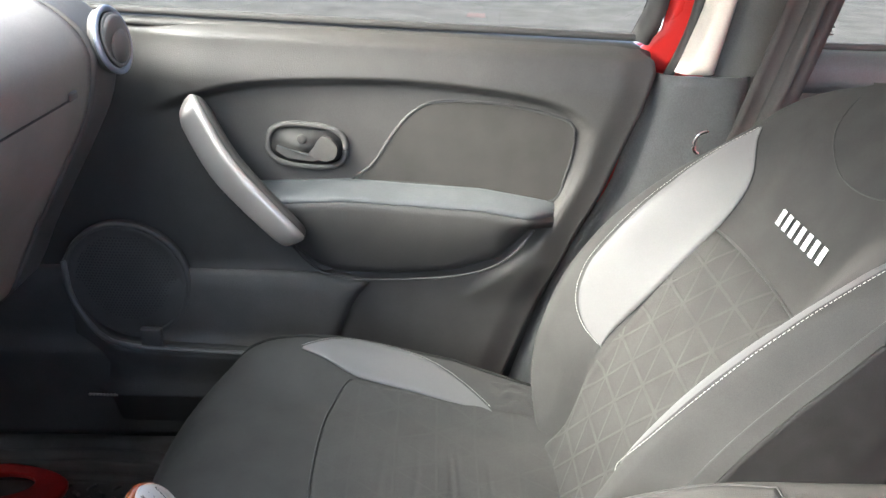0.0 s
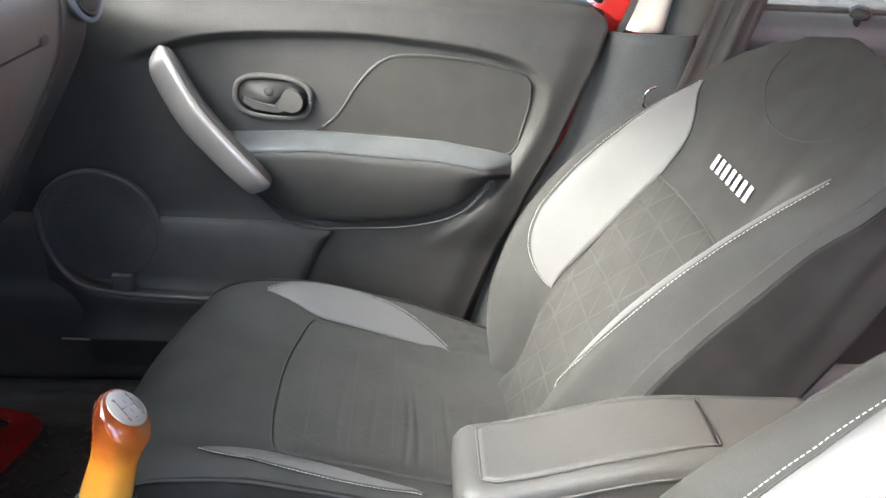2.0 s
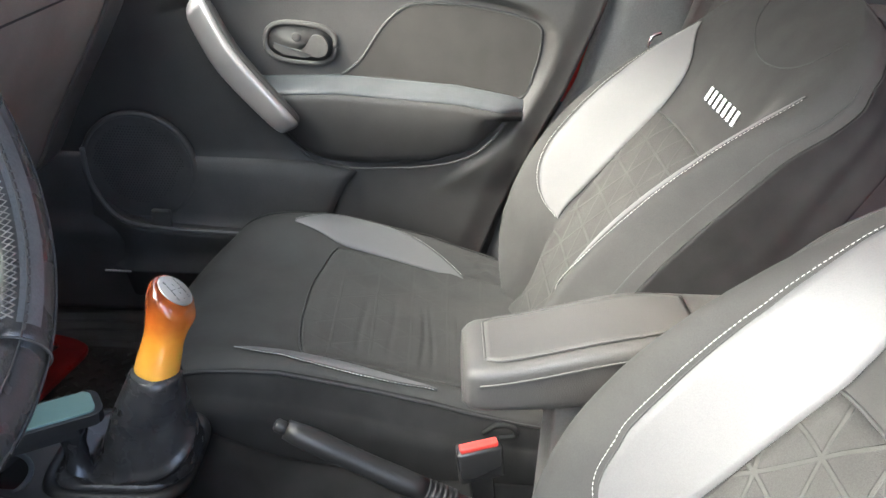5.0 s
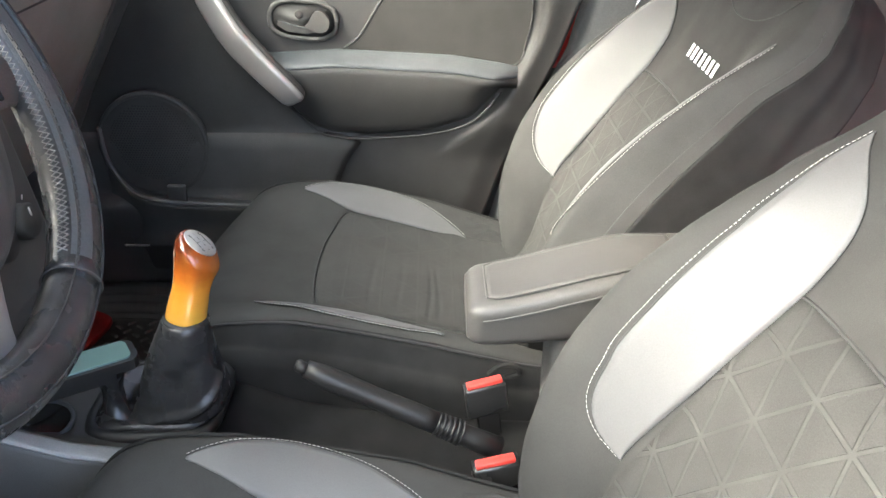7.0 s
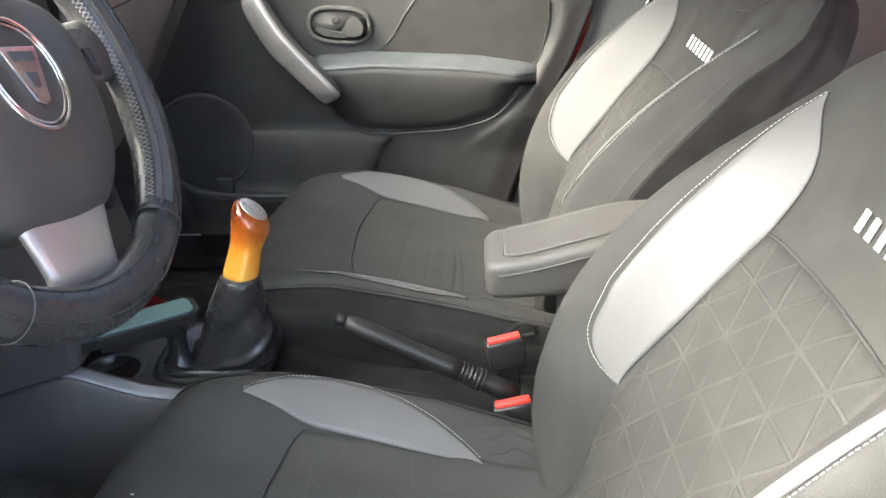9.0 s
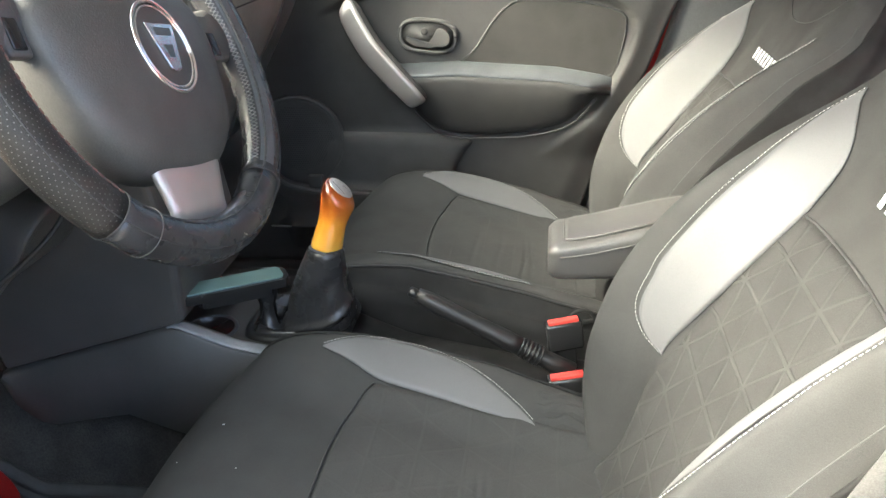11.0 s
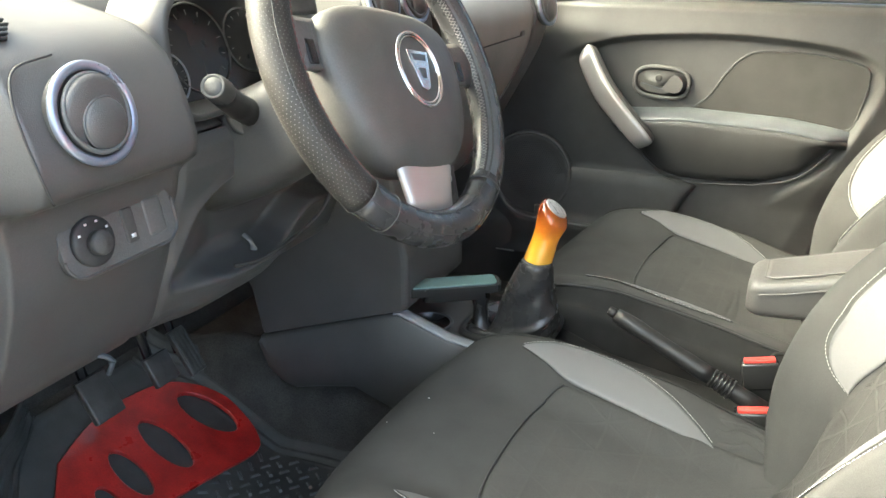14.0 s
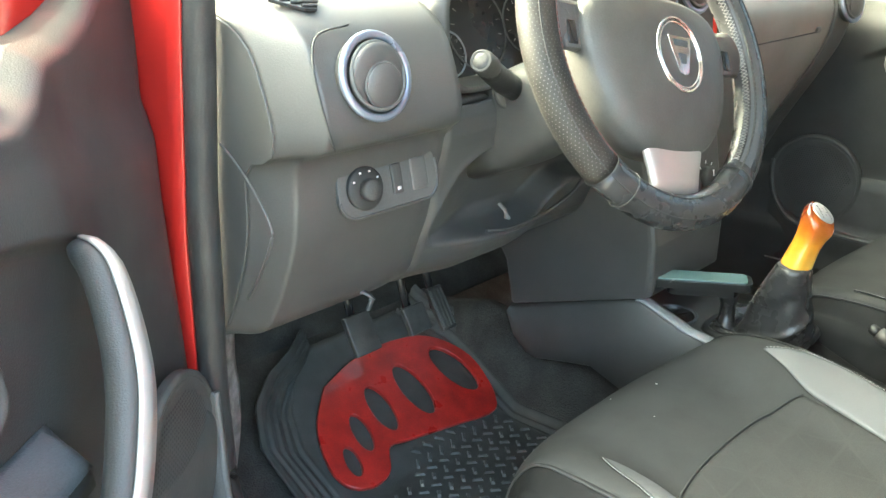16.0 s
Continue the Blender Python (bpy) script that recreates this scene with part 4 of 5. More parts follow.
for sgn in (-1, 1):
    tube("roof_pillar", curve_points([(-0.95, sgn * 0.74, 1.05), (-0.5, sgn * 0.71, 1.24), (-0.12, sgn * 0.66, 1.41), (0.4, sgn * 0.65, 1.43), (1.2, sgn * 0.64, 1.42), (1.95, sgn * 0.62, 1.36)], 40), 0.035, RED, shell, "red roof rail", sides=10)
    sheet("wing", [[(x, sgn * y, z) for x in np.linspace(-1.75, -0.45, 10)] for y, z in ((0.80, 0.35), (0.85, 0.6), (0.86, 0.8), (0.80, 0.97))], RED, shell, "red front wing", solid=0.004)
    sheet("sill", [[(x, sgn * y, z) for x in np.linspace(-0.55, 1.75, 14)] for y, z in ((0.70, 0.28), (0.715, 0.36), (0.745, 0.375), (0.79, 0.36), (0.83, 0.30), (0.82, 0.22))], PLASTIC, shell, "black door sill", solid=0.004)
sheet("side_wall", [[(x, -y, z) for x in np.linspace(0.78, 1.95, 10)] for y, z in ((0.80, 0.25), (0.85, 0.6), (0.80, 1.03))], RED, shell, "red rear side", solid=0.01)
sheet("side_wall", [[(x, y, z) for x in np.linspace(1.75, 1.98, 4)] for y, z in ((0.80, 0.25), (0.85, 0.6), (0.80, 1.03))], RED, shell, "red rear side", solid=0.01)

# front door opening on the driver's side: painted flange, seal, kick panel
jamb = thing("door_frame", (-0.36, -0.76, 0.3), "red door frame with a black rubber seal", "door frame", kind="structure")
jx = lambda z: float(np.interp(z, [0.36, 0.5, 0.67, 0.85, 1.1, 1.25, 1.38], [-0.38, -0.39, -0.385, -0.365, -0.31, -0.26, -0.19]))
sx = lambda z: float(np.interp(z, [0.33, 0.36, 0.5, 0.7, 0.9, 1.1, 1.25, 1.38], [-0.28, -0.32, -0.36, -0.355, -0.33, -0.29, -0.245, -0.18]))
sheet("painted_flange", [[(jx(z) - 0.09 + 0.10 * t, -0.785 + 0.012 * t, z) for t in np.linspace(0, 1, 5)] for z in np.linspace(0.40, 1.36, 36)], RED, jamb, "red painted metal flange", solid=0.004)
tube("rubber_seal", [(sx(z) - 0.012 - 0.008 * float(smooth(0.75, 0.6, z)), -0.752, z) for z in np.linspace(0.33, 1.36, 48)], 0.018, GASKET, jamb, "black rubber door seal", sides=12)
sheet("kick_panel", [[(x, -0.715 + 0.004 * math.sin(x * 30), z) for z in np.linspace(0.30, 1.0, 12)] for x in np.linspace(-0.8, -0.415, 10)], CARPET, jamb, "dark carpeted kick panel", solid=0.006)
sheet("foot_rest", [[(-0.50 - 0.03 * t * min(1, (z - 0.39) / 0.15), -0.675 + 0.045 * t * min(1, (z - 0.39) / 0.15) + 0.004 * math.sin(z * 30), z) for t in np.linspace(0, 1, 6)] for z in np.linspace(0.40, 0.63, 14)], SCUFF, jamb, "scuffed grey foot rest edge", solid=0.006)

# ---- dashboard ----
dash = thing("dashboard", (-0.4, 0, 0.7), "dark grey moulded dashboard with round vents", "dashboard")
SEC_POD = [(-0.75, 1.12), (-0.45, 1.135), (-0.27, 1.105), (-0.205, 1.078), (-0.180, 1.035), (-0.168, 0.985), (-0.180, 0.960), (-0.225, 0.945), (-0.235, 0.885), (-0.248, 0.84), (-0.285, 0.77), (-0.325, 0.72), (-0.40, 0.70), (-0.62, 0.72)]
SEC_COL = [(-0.75, 1.12), (-0.45, 1.135), (-0.38, 1.115), (-0.345, 1.08), (-0.33, 1.03), (-0.30, 0.985), (-0.24, 0.972), (-0.225, 0.94), (-0.245, 0.88), (-0.26, 0.83), (-0.285, 0.775), (-0.315, 0.73), (-0.40, 0.70), (-0.62, 0.72)]
SEC_PAS = [(-0.75, 1.12), (-0.48, 1.13), (-0.30, 1.105), (-0.225, 1.075), (-0.188, 1.03), (-0.190, 0.985), (-0.203, 0.94), (-0.235, 0.88), (-0.27, 0.82), (-0.31, 0.75), (-0.34, 0.69), (-0.37, 0.655), (-0.45, 0.63), (-0.62, 0.64)]
pod, colm, pas = (curve_points(s, 60) for s in (SEC_POD, SEC_COL, SEC_PAS))
P = []
for y in np.r_[np.linspace(-0.730, -0.69, 18), np.linspace(-0.685, -0.505, 20), np.linspace(-0.50, -0.46, 16), np.linspace(-0.45, -0.12, 16)]:
    k = float(smooth(-0.515, -0.485, y))
    sec = pod * (1 - k) + colm * k
    e = max(0.0, (-0.701 - y) / 0.029)
    back = 0.075 * float(smooth(-0.487, -0.472, y))
    P.append([(x - 0.052 * e - back * float(smooth(0.965, 0.945, z)) * (z > 0.705 and x > -0.39), y, z - 0.010 * e ** 2) for x, z in sec])
sheet("driver_side", P, DASH, dash, "dark grey driver-side dashboard moulding", solid=0.01)
P = []
for y in np.linspace(0.13, 0.575, 30):
    P.append([(x, y, z) for x, z in pas])
low = sheet("glovebox_side", P, DASH_LIGHT, dash, "taupe passenger-side dashboard moulding", solid=0.01)
P = []
for y in np.linspace(0.577, 0.705, 14):
    e = float(smooth(0.66, 0.705, y))
    P.append([(x - 0.035 * e + 0.004, y, z - 0.01 * e) for x, z in pas])
sheet("end_cap", P, DASH, dash, "dark grey dashboard end with vent", solid=0.01)
# glovebox lid line and catch
i0 = int(np.argmin(np.abs(pas[:, 1] - 0.985) + (pas[:, 0] < -0.3)))
gx, gz = pas[i0]
tube("lid_gap", [(gx + 0.001, y, gz) for y in np.linspace(0.14, 0.505, 20)], 0.0014, SEAM, dash, "glovebox lid gap", sides=6)
block("glovebox_catch", pose(gx + 0.002, 0.516, gz + 0.004), (0.006, 0.022, 0.012), DASH, dash, "small glovebox catch", 0.003)
# end of the dashboard by the driver's door
dm = Matrix(((1, 0, 0, -0.052), (0, 0, 1, -0.732), (0, 1, 0, -0.010), (0, 0, 0, 1)))
slab("end_panel", [(float(x), float(z)) for x, z in pod[6:-6]] + [(-0.60, 0.74), (-0.62, 1.1)], dm, 0.012, DASH, dash, "dark grey dashboard end panel", bevel=0.003)
tube("end_groove", [(x, -0.7325, z) for x, z in curve_points([(-0.325, 0.957), (-0.295, 0.94), (-0.262, 0.912), (-0.240, 0.883), (-0.240, 0.864), (-0.270, 0.816), (-0.30, 0.78)], 30)], 0.0018, DASH, dash, sides=6)


def vent(m, name="air_vent"):
    v = thing(name, tuple(m.translation), "round dashboard air vent with a blue-grey ring", "air vent", "round vents")
    ring("trim_ring", m, 0.0415, 0.0043, RINGS, v, "blue-grey trim ring", flat=0.9)
    turned("bowl", m, [(0.042, -0.012), (0.041, 0.003), (0.038, 0.0), (0.036, -0.004), (0.02, -0.006), (0.002, -0.006)], PLASTIC, v)
    turned("flap", m @ pose(0.0, 0.0, 0.001, 14, 0, 0), [(0.0335, -0.004), (0.0335, 0.002), (0.030, 0.0045), (0.015, 0.006), (0.002, 0.0062)], DASH, v, "dark round flap")
    turned("flap_bulge", m @ pose(0.004, -0.010, 0.003, 10, 0, 0), [(0.0235, -0.004), (0.0235, 0.003), (0.021, 0.0055), (0.012, 0.0085), (0.002, 0.0092)], DASH, v, "bulged lower flap")
    ring("flap_edge", m @ pose(0.004, -0.010, 0.0055, 10, 0, 0), 0.0232, 0.0013, PLASTIC, v)
    ring("flap_rim", m @ pose(0, 0, 0.004), 0.0335, 0.0022, PLASTIC, v)
    return v


def facing(p, d):
    """A pose at p whose local z looks along d, local y up."""
    z = Vector(d).normalized()
    x = Vector((0, 0, 1)).cross(z).normalized()
    y = z.cross(x)
    return Matrix(((x.x, y.x, z.x, p[0]), (x.y, y.y, z.y, p[1]), (x.z, y.z, z.z, p[2]), (0, 0, 0, 1)))


vent(facing((-0.168, -0.638, 1.032), (1, 0, 0.22)))
vent(facing((-0.172, 0.625, 1.031), (1, -0.10, 0.2)))
vent(facing((-0.200, -0.060, 1.088), (1, 0, 0.25)))
vent(facing((-0.200, 0.040, 1.088), (1, 0, 0.25)))

tube("panel_gap", curve_points([(-0.205, -0.640, 1.0805), (-0.196, -0.685, 1.075), (-0.183, -0.703, 1.055), (-0.174, -0.705, 1.02), (-0.166, -0.702, 0.985), (-0.168, -0.695, 0.966)], 30), 0.0012, SEAM, dash, "gap round the vent panel", sides=6)
# top demister vent
dv = thing("demister_vent", (-0.245, -0.684, 1.095), "small slatted demister vent on the dashboard top", "air vent")
vm = facing((-0.243, -0.672, 1.1015), (0.40, 0, 0.92))
slab("recess", [(-0.030, 0.010), (-0.004, 0.022), (0.030, 0.014), (0.010, -0.018), (-0.003, -0.016)], vm @ pose(0, 0, -0.001), 0.004, BLACK, dv, "black vent opening", bevel=0.0008)
for k, (xa, xb) in enumerate(((-0.022, 0.028), (-0.020, 0.026), (-0.012, 0.019), (-0.005, 0.013))):
    block("slat", vm @ pose((xa + xb) / 2, 0.013 - 0.0085 * k, 0.0035, 25, 0, -8), (xb - xa, 0.0022, 0.005), DASH, dv, "", 0.0008)

# switch panel
sw = thing("switch_panel", (-0.235, -0.60, 0.90), "dark switch panel with a round mirror knob", "switch panel")
fm = facing((-0.2315, -0.574, 0.897), (1, 0, 0.18))
slab("plate", rounded(0.150, 0.062, 0.022), fm @ pose(0, 0, -0.004), 0.007, PLASTIC, sw, "black switch plate", bevel=0.0015)
tube("plate_rim", [tuple(fm @ Vector((x, y, 0.003))) for x, y in rounded(0.150, 0.062, 0.022)[14:] + rounded(0.150, 0.062, 0.022)[:2]], 0.002, DASH, sw, sides=6)
kn = turned("mirror_knob", fm @ pose(-0.039, 0.001, 0.003), [(0.025, 0), (0.025, 0.004), (0.023, 0.006), (0.012, 0.0065), (0.001, 0.0065)], WELL, sw, "black round mirror knob")
turned("knob_grip", fm @ pose(-0.038, -0.001, 0.009), [(0.0125, 0), (0.0125, 0.008), (0.011, 0.0105), (0.001, 0.011)], LOWER, kn, "raised grip", sides=24)
for a in (30, 70, 110, 150):
    block("marking", fm @ pose(-0.039 + 0.0195 * math.cos(radians(a)), 0.001 + 0.0195 * math.sin(radians(a)), 0.0095), (0.0028, 0.0022, 0.0006), WHITEINK, kn, "white marking", 0)
block("switch", fm @ pose(0.010, 0.002, 0.003), (0.015, 0.036, 0.006), LOWER, sw, "black rocker switch", 0.002)
block("marking", fm @ pose(0.010, -0.009, 0.0065), (0.0055, 0.004, 0.0006), WHITEINK, sw, "white marking", 0)
block("switch", fm @ pose(0.046, 0.002, 0.002), (0.026, 0.040, 0.005), PLASTIC, sw, "blank switch cover", 0.003)

# instrument cluster and hood
cl = thing("instrument_cluster", (-0.33, -0.32, 1.05), "dark instrument cluster with round gauges", "instrument cluster")
fm = facing((-0.315, -0.325, 1.045), (1, 0, 0.3))
slab("face", rounded(0.27, 0.12, 0.05), fm, 0.004, BLACK, cl, "black gauge face", bevel=0.001)
for dx, dy, r in ((-0.074, -0.028, 0.030), (-0.012, 0.0, 0.056), (0.085, 0.0, 0.042)):
    g = ring("gauge_ring", fm @ pose(dx, dy, 0.005), r, 0.0013, PALE if r < 0.035 else LOWER, cl, "gauge ring")
    for k in range(11):
        a = radians(220 - 26 * k)
        block("tick", fm @ pose(dx + 0.8 * r * math.cos(a), dy + 0.8 * r * math.sin(a), 0.005, 0, 0, math.degrees(a)), (0.12 * r, 0.0009, 0.0006), DASH_LIGHT, g, "", 0)
P = []
for x, y in rounded(0.27, 0.135, 0.045, 10) + rounded(0.27, 0.135, 0.045, 10)[:1]:
    P.append([(-0.325 + d, -0.330 + x * s_, 1.052 + y * s_ + 0.02 * d) for d, s_ in ((0.0, 0.97), (0.05, 0.985), (0.085, 1.0), (0.094, 1.03), (0.092, 1.09), (0.07, 1.12), (0.02, 1.14))])
sheet("hood", P, DASH, cl, "dark grey cluster surround", solid=0.003)

# column shroud and stalk
col = thing("steering_column", (-0.20, -0.317, 0.95), "dark plastic steering column shroud with stalk", "steering column")
ax = np.array((math.cos(radians(25)), 0, math.sin(radians(25))))
rows = []
for t, w, h, dz in ((-0.30, 0.075, 0.06, -0.01), (-0.22, 0.08, 0.065, -0.01), (-0.14, 0.078, 0.06, -0.008), (-0.09, 0.07, 0.055, 0), (-0.075, 0.05, 0.04, 0)):
    c = np.array((-0.049, -0.317, 1.032)) + ax * t
    up = np.array((-ax[2], 0, ax[0]))
    rows.append([c + np.array((0, w * np.sign(math.cos(a)) * abs(math.cos(a)) ** 0.6, 0)) + up * (h * np.sign(math.sin(a)) * abs(math.sin(a)) ** 0.6 + dz) for a in np.linspace(0, 2 * np.pi, 28, endpoint=False)])
sheet("shroud", rows, DASH, col, "dark grey column shroud", loop_v=True, caps=True)
st = tube("stalk", [(-0.200, -0.385, 0.982), (-0.192, -0.420, 0.998), (-0.182, -0.450, 1.014), (-0.174, -0.472, 1.026)], [0.0155, 0.0150, 0.0142, 0.0142], SATINBLACK, col, "black light stalk", sides=16)
turned("stalk_end", facing((-0.173, -0.474, 1.027), (0.3, -0.85, 0.4)), [(0.0140, -0.022), (0.0146, -0.018), (0.0146, 0.0), (0.0134, 0.002), (0.0134, 0.007), (0.0118, 0.009), (0.0104, 0.0075), (0.0098, 0.0075), (0.0090, 0.0086), (0.002, 0.0088)], WELL, st, "ribbed black stalk end", sides=32)
turned("stalk_base", facing((-0.208, -0.380, 0.979), (0.8, -0.5, 0.3)), [(0.026, -0.006), (0.026, 0.001), (0.023, 0.004), (0.010, 0.004)], LOWER, col, "black stalk base", sides=28)
tube("wiper_stalk", [(-0.185, -0.235, 0.995), (-0.180, -0.19, 1.01), (-0.175, -0.15, 1.02)], [0.010, 0.010, 0.012], PLASTIC, col, sides=12)
# knee panel: a smooth face with a hollow swept under the column
kz = colm[14:-8]
kz = kz[np.argsort(kz[:, 1])]
HOLLOW = curve_points([(-0.10, 0.800), (-0.184, 0.812), (-0.246, 0.772), (-0.317, 0.764), (-0.40, 0.771), (-0.468, 0.778), (-0.479, 0.806), (-0.458, 0.862), (-0.434, 0.888), (-0.39, 0.906), (-0.30, 0.915), (-0.10, 0.918)], 70)
P = []
for z in np.linspace(0.712, 0.968, 84):
    row = []
    for y in np.linspace(-0.496, -0.10, 116):
        x = float(np.interp(z, kz[:, 1], kz[:, 0]))
        inside = float(smooth(0.004, -0.016, signed_distance(y, z, HOLLOW)))
        low = float(smooth(0.80, 0.772, z)) * float(smooth(-0.47, -0.38, y))
        lift = 0.004 * math.exp(-(signed_distance(y, z, HOLLOW) / 0.010) ** 2)
        row.append((x + 0.004 * float(smooth(-0.487, -0.478, y)) - 0.003 * float(smooth(-0.484, -0.492, y)) + lift - inside * (0.012 + 0.040 * float(smooth(-0.47, -0.34, y))) + 0.02 * low * float(smooth(-0.2, -0.3, y)), y, z))
    P.append(row)
sheet("knee_panel", P, DASH, dash, "dark knee panel with a swept hollow under the column", solid=0.006)
tube("knee_lip", curve_points([(-0.272, -0.36, 0.772), (-0.262, -0.317, 0.768), (-0.257, -0.246, 0.775), (-0.240, -0.205, 0.80), (-0.232, -0.175, 0.83)], 40), 0.0032, SOFT, dash, "worn lip of the hollow", sides=8)
for k in (0, 1):
    block("marking", facing((-0.1795 + 0.004 * k, -0.4435 - 0.012 * k, 1.0215 + 0.004 * k), (0.75, -0.3, 0.6)), (0.006, 0.0035, 0.0006), WHITEINK, st, "white stalk symbol", 0)
hook = thing("bonnet_release", (-0.335, -0.552, 0.715), "small grey bonnet release lever under the dashboard", "lever")
tube("lever", curve_points([(-0.352, -0.562, 0.712), (-0.336, -0.562, 0.726), (-0.318, -0.556, 0.728), (-0.309, -0.546, 0.718), (-0.315, -0.548, 0.700)], 24), 0.005, SATIN, hook, sides=10, flat=0.6)

tilt = thing("column_lever", (-0.295, -0.298, 0.775), "small pale column adjusting lever under the dashboard", "lever")
tube("lever", [(-0.30, -0.302, 0.793), (-0.289, -0.302, 0.786), (-0.288, -0.298, 0.773), (-0.294, -0.294, 0.760)], [0.004, 0.0045, 0.005, 0.0035], SCUFF, tilt, sides=10, flat=0.6)

# ---- steering wheel ----
wheel = thing("steering_wheel", (-0.049, -0.317, 1.032), "steering wheel in a worn black leather cover", "steering wheel")
wm = facing((-0.049, -0.314, 1.030), (math.cos(radians(25)), -0.04, math.sin(radians(25)))) @ pose(0, 0, 0, 0, 0, -13)
R, r = 0.1895, 0.0212


def rim(name, a0, a1, rr, material, label):
    P = []
    n = max(6, int(abs(a1 - a0) / 3))
    for a in np.radians(np.linspace(a0, a1, n)):
        P.append([wm @ Vector(((R + rr * math.cos(b)) * math.cos(a), (R + rr * math.cos(b)) * math.sin(a), rr * 0.9 * math.sin(b))) for b in np.linspace(0, 2 * np.pi, 20, endpoint=False)])
    return sheet(name, P, material, wheel, label, loop_v=True, caps=True)


rim("rim_cover", -52, 61, r, LEATHER, "smooth black leather rim cover")
rim("rim_cover", 61, 131, r + 0.0004, WORN, "worn leather rim cover")
rim("rim_cover", 131, 229, r + 0.0009, WORN, "worn perforated leather grip")
rim("rim_cover", 229, 308, r, LEATHER, "smooth black leather rim cover")
for a in (229, 240, 308, 61):
    aa = radians(a)
    c = wm @ Vector((R * math.cos(aa), R * math.sin(aa), 0))
    t = (wm.to_3x3() @ Vector((-math.sin(aa), math.cos(aa), 0)))
    ring("rim_seam", facing(c, t), r + 0.0004, 0.0007, SEAM, wheel, sides=28)
# smooth pale band and crossed lacing inside the bare part of the rim
rimp = lambda a, b, k: wm @ Vector(((R + k * math.cos(b)) * math.cos(a), (R + k * math.cos(b)) * math.sin(a), 0.9 * k * math.sin(b)))
sheet("rim_band", [[rimp(a, b, r + 0.0007) for b in np.radians(np.linspace(98, 141, 8))] for a in np.radians(np.linspace(-48, 57, 50))], SATIN, wheel, "smooth blue-grey inner band of the rim cover")
for ph in (0, 1):
    tube("lacing", [rimp(a, radians(147 if (k + ph) % 2 else 168), r + 0.0008) for k, a in enumerate(np.radians(np.arange(-47, 56, 1.6)))], 0.0007, SCUFF, wheel, "crossed pale lacing", sides=6)
# stitched lacing along the inside and the perforations of the grip
for b0, b1 in ((131, 229), (-50, 58)):
    stitches("rim_stitching", [wm @ Vector(((R - r * 0.62) * math.cos(a), (R - r * 0.62) * math.sin(a), r * 0.78)) for a in np.radians(np.linspace(b0, b1, 90))], mat("dull_red_thread", (0.10, 0.05, 0.045), 0.8) if b0 == 131 else SEAM, wheel, 0.005, 0.002, 0.0007)
for bb in (58, 128):
    tube("rim_seam", [wm @ Vector(((R + (r + 0.0004) * math.cos(radians(bb))) * math.cos(a), (R + (r + 0.0004) * math.cos(radians(bb))) * math.sin(a), 0.9 * (r + 0.0004) * math.sin(radians(bb)))) for a in np.radians(np.linspace(-131, 229, 160))], 0.0009, SEAM, wheel, sides=6)
verts, faces = [], []
for i, a in enumerate(np.radians(np.arange(133, 228, 1.1))):
    for j, b in enumerate(np.radians(np.arange(-70, 116, 13))):
        bb = b + radians(6.5) * (i % 2)
        rr = r + 0.0012
        c = Vector(((R + rr * math.cos(bb)) * math.cos(a), (R + rr * math.cos(bb)) * math.sin(a), rr * 0.9 * math.sin(bb)))
        e1 = Vector((-math.sin(a), math.cos(a), 0))
        e2 = Vector((-math.sin(bb) * math.cos(a), -math.sin(bb) * math.sin(a), 0.9 * math.cos(bb)))
        k = len(verts)
        verts += [wm @ (c + 0.00062 * (e1 * math.cos(q) + e2 * math.sin(q))) for q in np.linspace(0, 2 * np.pi, 6, endpoint=False)]
        faces.append(tuple(range(k, k + 6)))
tagged(raw("perforation", verts, faces, mat("pale_perforation", (0.08, 0.078, 0.073), 0.7), wheel, smooth=False), "pale perforations", kind="stuff")
# hub
hub_out = curve_points([(0.0, 0.070), (0.06, 0.067), (0.108, 0.052), (0.126, 0.018), (0.120, -0.032), (0.100, -0.082), (0.060, -0.118), (0.0, -0.127), (-0.060, -0.118), (-0.100, -0.082), (-0.120, -0.032), (-0.126, 0.018), (-0.108, 0.052), (-0.06, 0.067), (0.0, 0.070)], 61)[:-1]
rows = []
for s_, h in ((0.80, -0.045), (0.97, -0.03), (1.0, -0.008), (0.985, 0.003), (0.94, 0.011), (0.8, 0.019), (0.55, 0.024), (0.25, 0.026), (0.03, 0.0265)):
    rows.append([wm @ Vector((x * s_, y * s_, h)) for x, y in hub_out])
hub = sheet("airbag_cover", rows, PAD, wheel, "dark grained airbag cover", loop_v=True, caps=True)
ring("badge_ring", wm @ pose(0.010, -0.010, 0.0258) @ Matrix.Diagonal((0.90, 1, 1, 1)), 0.044, 0.0022, CHROME, hub, "chrome oval badge ring")
ring("badge_ring", wm @ pose(0.010, -0.010, 0.0256) @ Matrix.Diagonal((0.90, 1, 1, 1)), 0.0395, 0.0014, CHROME, hub)
slab("badge", [(-0.021, 0.021), (0.021, 0.021), (0.016, 0.002), (0.008, -0.023), (0.0, -0.026), (-0.008, -0.023), (-0.016, 0.002)], wm @ pose(0.010, -0.010, 0.0262), 0.003, CHROME, hub, "chrome shield badge", bevel=0.001)
slab("badge_field", [(-0.0135, 0.0165), (0.0135, 0.0165), (0.0115, 0.009), (-0.0115, 0.009)], wm @ pose(0.010, -0.010, 0.0293), 0.0006, SATIN, hub, "dark badge field", bevel=0)
